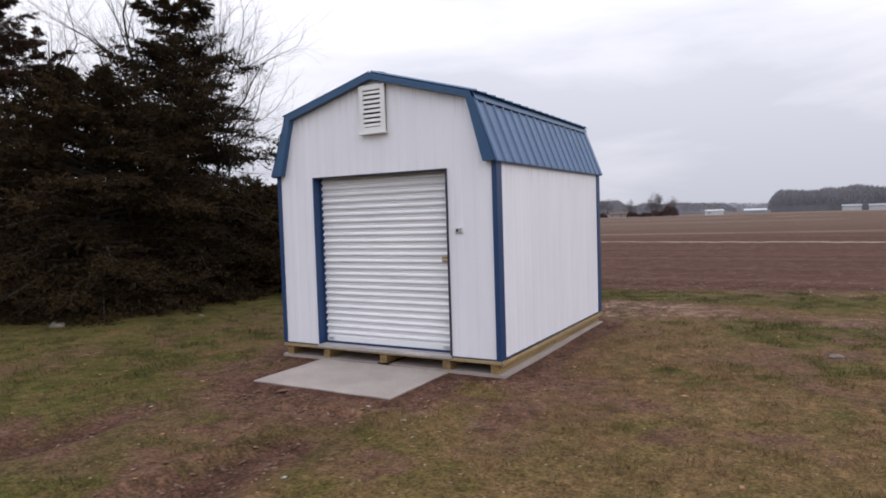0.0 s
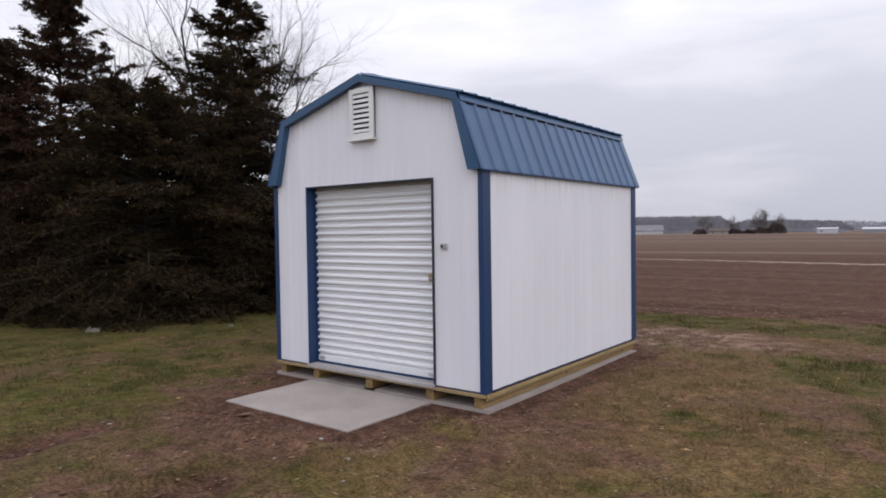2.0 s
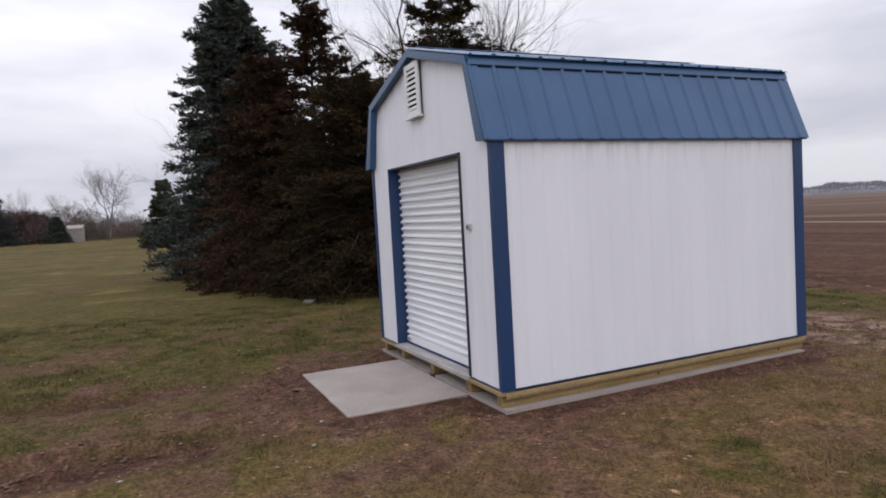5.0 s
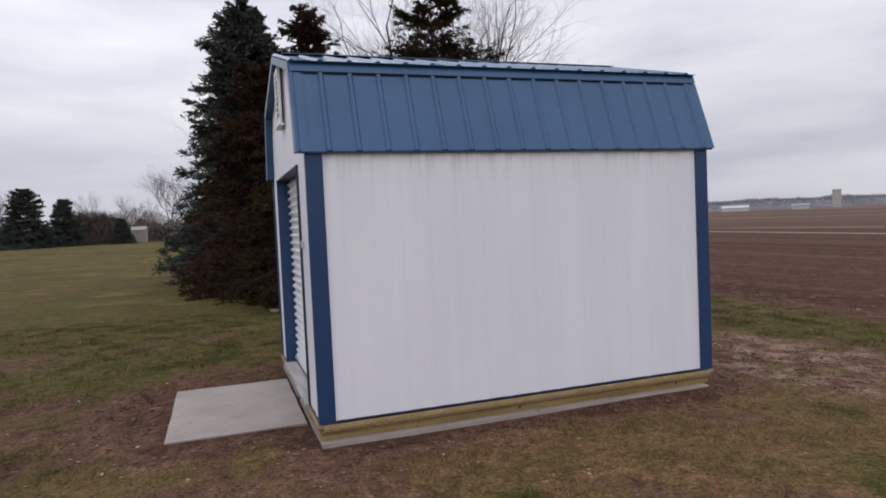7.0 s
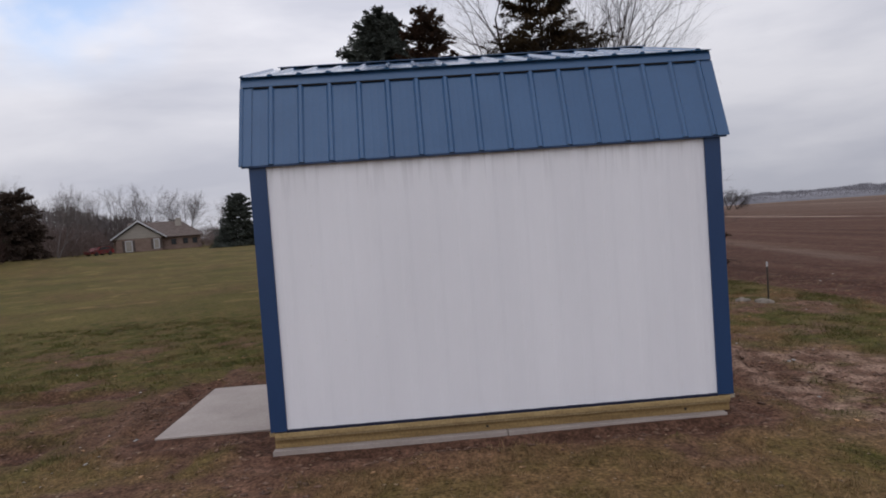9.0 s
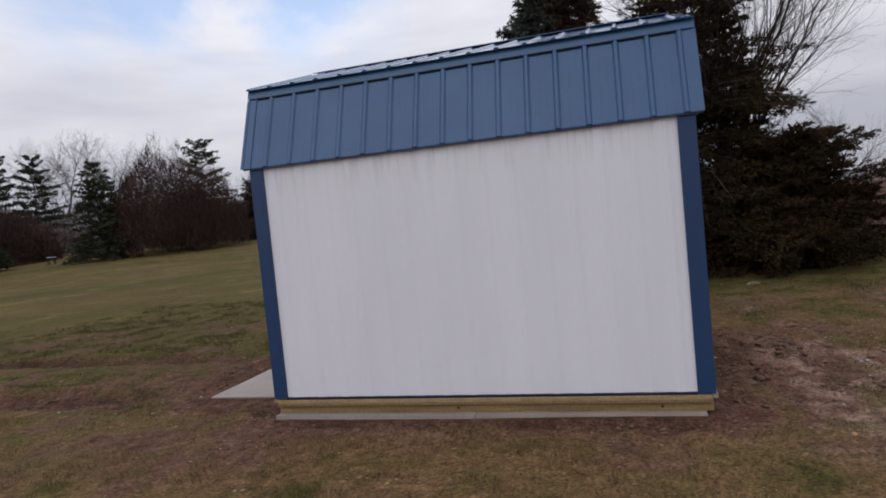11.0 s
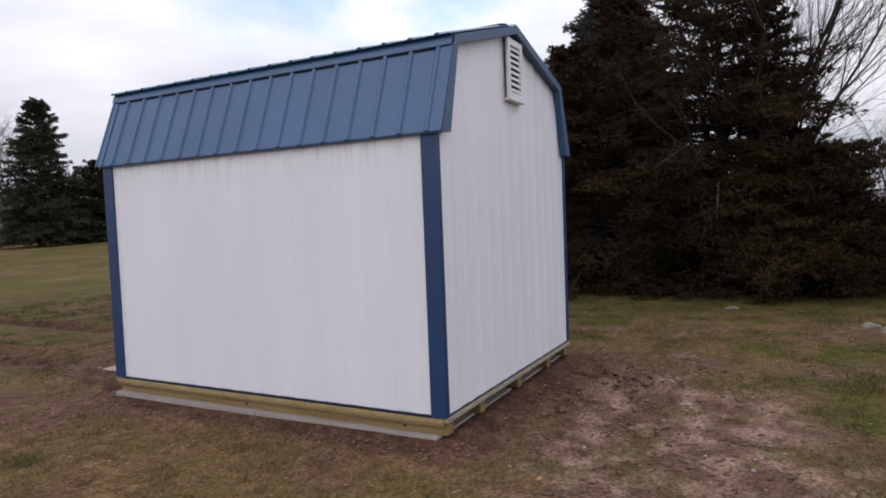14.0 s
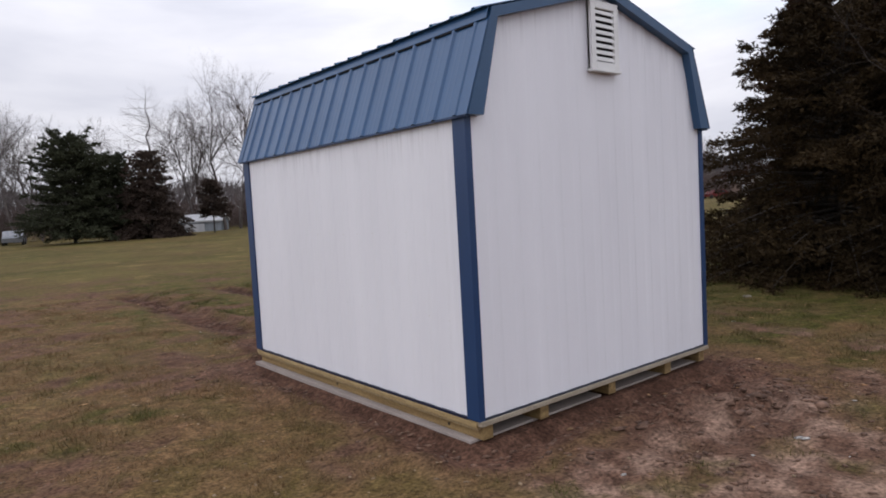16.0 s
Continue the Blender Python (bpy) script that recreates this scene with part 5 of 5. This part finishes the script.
thicket("dark_brush", [(E1, -100.0, 110, 7, 6.2), (E1, -98.9, 112, 5, 5.6), (E3, -142.3, 76, 9, 6.6), (E3, -140.3, 77, 7, 6.0), (E3, -145.5, 74, 9, 5.2), (E2, -125.6, 64, 8, 8.2), (E2, -129.0, 62, 9, 11.0)], 72, DUSKY, "dense dark reddish-brown brush beside the lawn", 9000, 1.0)


def far_woods():
    """A distant belt of leafless woods round the field, fuzzy along its top."""
    rng = np.random.default_rng(81)
    B, D, Ls, M, G = [], [], [], [], []

    def belt(az0, az1, dist, h0, h1, n, seed):
        a = np.radians(rng.uniform(az0, az1, n))
        d = dist * rng.uniform(0.97, 1.08, n)
        x, y = d * np.sin(a), d * np.cos(a)
        top = h0 + (h1 - h0) * fbm(np.degrees(a), 0 * a, 1.7, seed)
        deg = np.degrees(a)
        top = top * np.minimum(1, 0.25 + np.sqrt(np.minimum(deg - az0, az1 - deg) / 1.5 + 1e-6))
        z = top * rng.uniform(0.2, 1, n) ** 0.8
        B.append(np.stack([x, y, z * 0.96 + height(x, y)], 1))
        D.append(unit(np.stack([rng.normal(0, 0.16, n), rng.normal(0, 0.16, n), np.ones(n)], 1)))
        Ls.append(rng.uniform(0.5, 1.5, n) * (dist / 400))
        # the dense mass of the wood: front foot, shoulder, crest, back foot
        deg = np.linspace(az0 + 0.15, az1 - 0.15, int((az1 - az0) * 9))
        top = (h0 + (h1 - h0) * fbm(deg, 0 * deg, 1.7, seed)) * np.minimum(1, 0.25 + np.sqrt(np.minimum(deg - az0, az1 - deg) / 1.5 + 1e-6))
        k = len(deg)
        for share, d in ((-0.2, 1.015), (0.55, 1.02), (0.86, 1.035), (0.86, 1.06), (-0.2, 1.075)):
            px, py = dist * d * np.sin(np.radians(deg)), dist * d * np.cos(np.radians(deg))
            M.append(np.stack([px, py, top * share * (0.9 + 0.2 * fbm(deg * 3, 0 * deg + d * 40, 1.0, seed + 5)) + height(px, py)], 1))
        o = sum(len(m) for m in M) - 5 * k
        i = np.arange(k - 1)
        for row in range(4):
            G.append(np.stack([o + row * k + i, o + row * k + i + 1, o + (row + 1) * k + i + 1, o + (row + 1) * k + i], 1))
    belt(-90, 40, 620, 4, 9, 40000, 1)
    belt(-30, -5.0, 470, 3, 10, 26000, 2)
    belt(-2.6, 14, 380, 10, 14.5, 40000, 3)
    belt(-28, -13.5, 560, 11, 15, 26000, 4)
    belt(-62, -26, 700, 6, 12, 34000, 5)
    B2, D2, L2 = np.concatenate(B), np.concatenate(D), np.concatenate(Ls)
    S = unit(np.cross(D2, rng.normal(0, 1, D2.shape) * np.array([1, 1, 0.1])))
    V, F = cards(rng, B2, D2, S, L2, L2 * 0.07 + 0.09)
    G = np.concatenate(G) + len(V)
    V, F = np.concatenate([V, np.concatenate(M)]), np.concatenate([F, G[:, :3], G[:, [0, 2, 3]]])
    tagged(quick("far_woods", V, F, HAZEWOOD), "grey belt of leafless woods beyond the field, haze put into its colour", "woods", kind="stuff")


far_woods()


def lawn_woods():
    """Grey-brown leafless woods closing the view beyond the lawn."""
    rng = np.random.default_rng(83)
    n = 42000
    deg = rng.uniform(-182, -112, n)
    a, d = np.radians(deg), 155 * rng.uniform(0.95, 1.2, n)
    x, y = 4 + d * np.sin(a), 3 + d * np.cos(a)
    top = (6.0 + 7.0 * fbm(deg, 0 * deg, 3.2, 6)) * (0.5 + 0.5 * step(-112, -121, deg))
    z = height(x, y) + top * rng.uniform(0, 1, n) ** 0.85
    D = unit(np.stack([rng.normal(0, 0.3, n), rng.normal(0, 0.3, n), np.ones(n)], 1))
    S = unit(np.cross(D, rng.normal(0, 1, D.shape) * np.array([1, 1, 0.15])))
    V, F = cards(rng, np.stack([x, y, z], 1), D, S, rng.uniform(1.0, 3.0, n), rng.uniform(0.05, 0.17, n))
    tagged(quick("lawn_woods", V, F, GREYWOOD), "grey-brown leafless woods beyond the lawn", "woods", kind="stuff")


lawn_woods()
for k, (eye, az, d, h) in enumerate((((2.8, -6), -11.3, 300, 11.5), ((2.8, -6), -10.0, 305, 10.5), ((2.8, -6), -13.4, 310, 7.5), ((2.8, -6), -15.6, 312, 9), ((5, 2.2), -68.8, 152, 6.2), ((5, 2.2), -67.9, 150, 5.8), ((5, 2.2), -66.6, 150, 6.4), ((5, 2.2), -65.9, 151, 5.6), ((5, 2.2), -63.8, 150, 6.0), ((5, 2.2), -63.2, 152, 5.2))):
    bare_tree("field_tree", polar(eye, az, d), h, 90 + k, "round-headed leafless tree standing beyond the field", 0.95, 2, 5, 3, NEARTWIG if k > 3 else None, thick=0.024, curve=0.2, lift=0.0, fan=0.5, twig=2.6 if k > 3 else 5.0, group="trees beyond the field", sides=3)


def building(name, at, rz, lx, ly, eave, ridge, wall, roofm, label, category, openings=(), over=0.4, chimney=None):
    """A gabled building: walls, two roof slopes, and doors or windows on its long side (which faces -y before the turn). openings: (x0, x1, z0, z1, kind)."""
    t = tagged(empty(name, at, rz), label, category)
    hx, hy = lx / 2, ly / 2
    pts = [(-hy, -0.3), (hy, -0.3), (hy, eave), (0, ridge), (-hy, eave)]
    prism("wall", pts, "x", -hx, hx, wall, t)
    sl = (ridge - eave) / hy
    for s in (-1, 1):
        edge = s * (hy + over)
        ez = eave - sl * over
        rp = [(edge, ez + 0.02), (0, ridge + 0.02), (0, ridge + 0.22), (edge, ez + 0.2)]
        prism("roof", rp, "x", -hx - over, hx + over, roofm, t)
    for x0, x1, z0, z1, kind in openings:
        fr = box("door" if kind == "door" else "window", x0, x1, -hy - 0.08, -hy - 0.003, z0, z1, BARNW, t, "", 0.01)
        if kind == "window":
            box("pane", x0 + 0.08, x1 - 0.08, -hy - 0.095, -hy - 0.081, z0 + 0.08, z1 - 0.08, PANE, fr, "", 0)
    if chimney:
        cx, cy, w, top = chimney
        box("chimney", cx - w / 2, cx + w / 2, cy - w / 2, cy + w / 2, eave, top, BRICK, t, "", 0.02)
    return t


def house():
    """Low brick house with a siding gable facing the lawn."""
    cx, cy, cz = polar(E1, -110.9, 132)
    t = tagged(empty("house", (cx, cy, cz), 110.9), "low tan brick house with beige gable and brown roof", "house")
    prism("wall", [(-4.2, -0.3), (4.2, -0.3), (4.2, 2.7), (-4.2, 2.7)], "x", -6.8, 7.8, BRICK, t, "tan brick walls")
    prism("gable_wall", [(-6.6, 2.4), (1.4, 2.4), (-2.6, 5.0)], "y", -5.6, -4.0, SIDING, t, "beige siding in the gable")
    prism("front_wall", [(-6.3, -0.3), (1.1, -0.3), (1.1, 2.65), (-6.3, 2.65)], "y", -5.5, -4.1, BRICK, t, "tan brick front")
    for a, b in (((-7.1, 2.25), (-2.6, 5.3)), ((-2.6, 5.3), (1.9, 2.25))):
        prism("roof", [a, b, (b[0], b[1] + 0.28), (a[0], a[1] + 0.28)], "y", -6.0, 0.5, SHINGLE, t, "brown shingle roof")
        prism("fascia", [a, b, (b[0], b[1] + 0.3), (a[0], a[1] + 0.3)], "y", -6.15, -6.003, BARNW, t, "white fascia board")
    # the main roof, hipped at its far end
    rv = [(-4.4, -4.9, 2.4), (8.4, -4.9, 2.4), (8.4, 5.0, 2.4), (-4.4, 5.0, 2.4), (-4.4, 0.1, 5.3), (4.6, 0.1, 5.3)]
    rf = [(0, 1, 5, 4), (1, 2, 5), (2, 3, 4, 5), (3, 0, 4), (3, 2, 1, 0)]
    make("roof", rv, rf, SHINGLE, t, "brown hipped shingle roof")
    for x0, x1, z0, z1 in ((-4.9, -3.7, 0.1, 2.1), (-0.3, 0.7, 0.4, 2.2)):
        w = box("window", x0, x1, -5.6, -5.503, z0, z1, BARNW, t, "white framed window", 0.01)
        box("pane", x0 + 0.15, x1 - 0.15, -5.63, -5.602, z0 + 0.15, z1 - 0.15, SIDING, w, "", 0)
        for sx in (x0 - 0.42, x1 + 0.05):
            box("shutter", sx, sx + 0.36, -5.57, -5.503, z0, z1, SHINGLE, t, "dark brown shutter", 0.01)
    for x0 in (2.6, 4.6, 6.2):
        w = box("window", x0, x0 + 0.9, -4.3, -4.203, 0.9, 2.0, SHINGLE, t, "dark window in the brick wing", 0.01)
        box("pane", x0 + 0.1, x0 + 0.8, -4.33, -4.302, 1.0, 1.9, PANE, w, "", 0)
    box("chimney", 3.6, 4.7, -1.6, -0.7, 3.4, 5.75, SIDING, t, "pale chimney", 0.03)


house()


def car(name, at, rz, paint, label):
    t = tagged(empty(name, at, rz), label, "car")
    pts = [(-2.2, 0.35), (2.2, 0.35), (2.25, 0.75), (1.3, 0.92), (0.6, 1.42), (-1.2, 1.45), (-2.0, 0.95), (-2.25, 0.85)]
    prism("body", pts, "y", -0.85, 0.85, paint, t)
    prism("side_glass", [(1.05, 0.95), (0.52, 1.36), (-1.1, 1.38), (-1.6, 0.98)], "y", -0.87, 0.87, PANE, t)
    for wx in (-1.35, 1.4):
        for wy in (-0.8, 0.8):
            bm = bmesh.new()
            bmesh.ops.create_cone(bm, segments=16, radius1=0.34, radius2=0.34, depth=0.22, cap_ends=True, matrix=pose(wx, wy, 0.34, 90, 0, 0))
            part("wheel", bm, RUBBER, t)


car("parked_car", polar(E2, -115.6, 118), -20, REDCAR, "dark red car parked beyond the lawn")
car("parked_car", polar(E5, -174.3, 76), 80, GREYCAR, "grey car with a pale roof parked beyond the lawn")
building("garage", polar(E5, -160.9, 84), 148, 4.6, 4.4, 1.2, 1.9, BARNG, BARNW, "small pale blue-grey garage behind the lawn", "garage", ((-1.9, 0.4, 0.0, 1.0, "door"),), 0.2)
building("house", polar(E4, -155.0, 100), 156, 5.6, 5.0, 2.7, 3.6, BARNW, SHINGLE, "small white house seen through bare trees", "house", ((-2.0, -1.0, 0.9, 2.0, "window"), (0.7, 1.7, 0.9, 2.0, "window")), 0.3)
building("garden_hut", polar(E1, -96.6, 106), -95, 2.0, 1.8, 1.8, 2.2, SIDING, SIDING, "small pale hut beside the far hedge", "hut", (), 0.1)
building("farm_trailer", polar((2.8, -6), -6.9, 290), 7, 7, 3.0, 1.7, 2.1, BARNW, BARNW, "long white trailer beyond the field", "trailer", ((-2.4, -1.6, 0.7, 1.3, "window"),), 0.1)
building("farm_shed", polar((2.8, -6), -3.9, 330), 4, 9, 6, 1.4, 2.1, BARNG, BARNW, "pale farm shed beyond the field", "farm building", (), 0.2)
building("farm_shed", polar((2.8, -6), 2.6, 330), -2, 7, 6, 1.9, 2.6, BARNW, BARNG, "white farm shed before the woods", "farm building", ((-2, 0, 0.2, 1.6, "door"),), 0.2)
building("farm_shed", polar((2.8, -6), 4.2, 330), -4, 6, 6, 1.8, 2.5, BARNW, BARNG, "white farm shed before the woods", "farm building", (), 0.2)
building("barn", polar((3.9, -3.7), -21.0, 420), 20, 28, 14, 2.2, 5.4, BARNW, DULLROOF, "long white barn with grey roof across the field", "barn", ((-10, -7, 0, 2.8, "door"), (5, 8, 0, 2.8, "door")), 0.4)
building("barn", polar((3.9, -3.7), -24.2, 425), 20, 10, 7, 2.6, 3.8, BARNW, DULLROOF, "white barn across the field", "barn", ((-3, -1, 0, 2.4, "door"),), 0.3)
building("grain_shed", polar((3.9, -3.7), -25.5, 425), 20, 8, 8, 3.6, 5.4, BARNG, BARNG, "grey steel farm building across the field", "farm building", (), 0.2)
building("house", polar((2.8, -6), -14.5, 304), 14, 7.5, 5, 1.5, 2.6, SIDING, SHINGLE, "low beige farmhouse with brown roof beyond the field", "house", ((-2.8, -1.9, 0.5, 1.2, "window"), (1.0, 1.9, 0.5, 1.2, "window")), 0.3)
building("barn", polar((4.9, -0.6), -46.6, 470), 46, 16, 9, 2.2, 3.6, BARNW, BARNW, "low white barn on the horizon", "barn", (), 0.3)
building("barn", polar((4.9, -0.6), -42.0, 480), 42, 10, 8, 2.0, 3.2, BARNW, BARNG, "low pale barn on the horizon", "barn", (), 0.3)


def silo(at, r, h):
    t = tagged(empty("silo", at), "weathered concrete silo on the horizon", "silo")
    bm = bmesh.new()
    bmesh.ops.create_cone(bm, segments=24, radius1=r, radius2=r, depth=h, cap_ends=True, matrix=pose(0, 0, h / 2 - 0.3))
    part("shaft", bm, SILO, t)
    bm = bmesh.new()
    bmesh.ops.create_cone(bm, segments=24, radius1=r * 1.04, radius2=r * 1.02, depth=0.8, cap_ends=True, matrix=pose(0, 0, h - 0.2))
    part("cap", bm, SILO, t)


def garden_table(at):
    t = tagged(empty("garden_table", at, 40), "small white garden table beside the brown brush", "table")
    box("tabletop", -0.5, 0.5, -0.3, 0.3, 0.62, 0.68, BARNW, t, "", 0.02)
    for x in (-0.44, 0.44):
        for y in (-0.24, 0.24):
            box("leg", x - 0.03, x + 0.03, y - 0.03, y + 0.03, -0.05, 0.62, BARK, t, "", 0.005)


garden_table(polar(E3, -138.6, 66))
silo(polar((4.9, -0.6), -39.6, 450), 2.3, 10.5)
silo(polar((3.9, -3.7), -24.75, 430), 1.1, 5.2)
silo(polar((3.9, -3.7), -23.5, 430), 1.0, 5.4)


# ---- small things on the ground ----
def scatter(name, n, seed, size, mat, label, category, where, flat=0.5, limit=9):
    """Small uneven lumps; where(x, y) is the chance of one."""
    rng = np.random.default_rng(seed)
    x, y = rng.uniform(-limit, 6.5, n * 12), rng.uniform(-limit, 10.5, n * 12)
    keep = (rng.uniform(0, 1, n * 12) < where(x, y)) & (shed_gap(x, y) > 0.1)
    x, y = x[keep][:n], y[keep][:n]
    n = len(x)
    s = size * rng.uniform(0.4, 1.0, n) ** 2 * 1.6
    o = np.array([[1, 0, 0], [0.31, 0.95, 0], [-0.81, 0.59, 0], [-0.81, -0.59, 0], [0.31, -0.95, 0], [0.2, 0.1, 1.0], [0, 0, -0.6]])
    P = o[None] * rng.uniform(0.65, 1.25, (n, 7, 1)) * np.array([1, 1, flat])
    a = rng.uniform(0, 6.28, n)
    c, si = np.cos(a)[:, None], np.sin(a)[:, None]
    X, Y = P[:, :, 0] * c * 1.7 - P[:, :, 1] * si, P[:, :, 0] * si * 1.7 + P[:, :, 1] * c
    V = np.stack([x[:, None] + X * s[:, None], y[:, None] + Y * s[:, None], height(x, y)[:, None] + P[:, :, 2] * s[:, None] + s[:, None] * 0.1], 2).reshape(-1, 3)
    tri = np.array([[0, 1, 5], [1, 2, 5], [2, 3, 5], [3, 4, 5], [4, 0, 5], [1, 0, 6], [2, 1, 6], [3, 2, 6], [4, 3, 6], [0, 4, 6]])
    F = (np.arange(n) * 7)[:, None, None] + tri[None]
    return tagged(quick(name, V, F.reshape(-1, 3), mat), label, category, kind="stuff")


scatter("soil_clods", 6500, 5, 0.016, CLOD, "loose brown clods of churned soil", "soil", lambda x, y: soil_mask(x, y) ** 2 * (0.25 + step(0.45, 0.65, fbm(x, y, 0.7, 50))) * np.maximum(np.maximum(step(1.1, 0.5, shed_gap(x, y)), step(3.4, 3.9, y) * step(1.2, 0.2, x)), ruts(x, y)), 0.5)
scatter("turned_sods", 1500, 9, 0.036, CLOD, "crusted lumps of turned brown soil", "soil", lambda x, y: step(0.35, 0.8, churned(x, y)) * step(0.40, 0.58, fbm(x, y, 0.5, 52)), 0.4)
scatter("straw_litter", 5200, 10, 0.0095, STRAWBIT, "short bits of pale straw lying on the lawn", "straw", lambda x, y: 0.25 + 0.5 * straw_mask(x, y), 0.2)
scatter("field_clods", 2400, 6, 0.026, CLOD, "brown clods along the edge of the field", "soil", lambda x, y: field_mask(x, y) * step(10.5, 8.5, y) * step(0.4, 0.6, fbm(x, y, 0.6, 51)), 0.3)
scatter("dead_leaves", 700, 7, 0.020, LEAF, "dead brown leaves lying on the grass", "leaves", lambda x, y: 0.12 + 0.8 * np.exp(-((y - 8.2) / 0.6) ** 2), 0.25)
scatter("stone_chips", 210, 8, 0.016, CHIP, "pale stone chips lying in the grass", "stones", lambda x, y: 0.012 + 1.5 * np.exp(-(((x + 0.3) / 0.6) ** 2 + ((y + 1.6) / 0.4) ** 2)) + 2.5 * np.exp(-(((x - 0.02) / 0.35) ** 2 + ((y + 1.36) / 0.16) ** 2)) + 0.3 * soil_mask(x, y) * step(3.6, 4.5, y), 0.4)


def stone(at, s, seed):
    bm = bmesh.new()
    bmesh.ops.create_icosphere(bm, subdivisions=3, radius=1)
    for v in bm.verts:
        k = 1 + 0.35 * noise.noise(v.co * 1.3 + Vector((seed, 0, 0))) + 0.1 * noise.noise(v.co * 4)
        v.co = Vector((v.co.x * 1.4 * k, v.co.y * k, max(-0.3, v.co.z * 0.55 * k))) * s
    ob = part("field_stone", bm, STONE)
    ob.matrix_world = pose(at[0], at[1], float(height(*at)) + 0.05 * s, 0, 0, seed * 40)
    for f in ob.data.polygons:
        f.use_smooth = True
    tagged(ob, "weathered grey field stone lying in the grass", "stone", "stones by the trees")


for k, (a, b, s) in enumerate(((-5.45, 6.95, 0.12), (-5.8, 6.75, 0.09), (-7.05, 5.05, 0.075), (-7.0, 2.1, 0.05), (-8.6, 0.4, 0.13), (3.0, 2.3, 0.06))):
    stone((a, b), s, k)


def marker_stake(at):
    z = float(height(*at))
    t = tagged(empty("marker_stake", (*at, z)), "thin weathered marker stake with a white tip beside the field", "stake")
    prism("shaft", [(-0.011, -0.08), (0.011, -0.08), (0.009, 0.62), (-0.009, 0.62)], "y", -0.009, 0.009, BARK, t)
    box("tip", -0.011, 0.011, -0.011, 0.011, 0.60, 0.68, BARNW, t, "white painted tip", 0.004)


marker_stake((-5.5, 7.05))
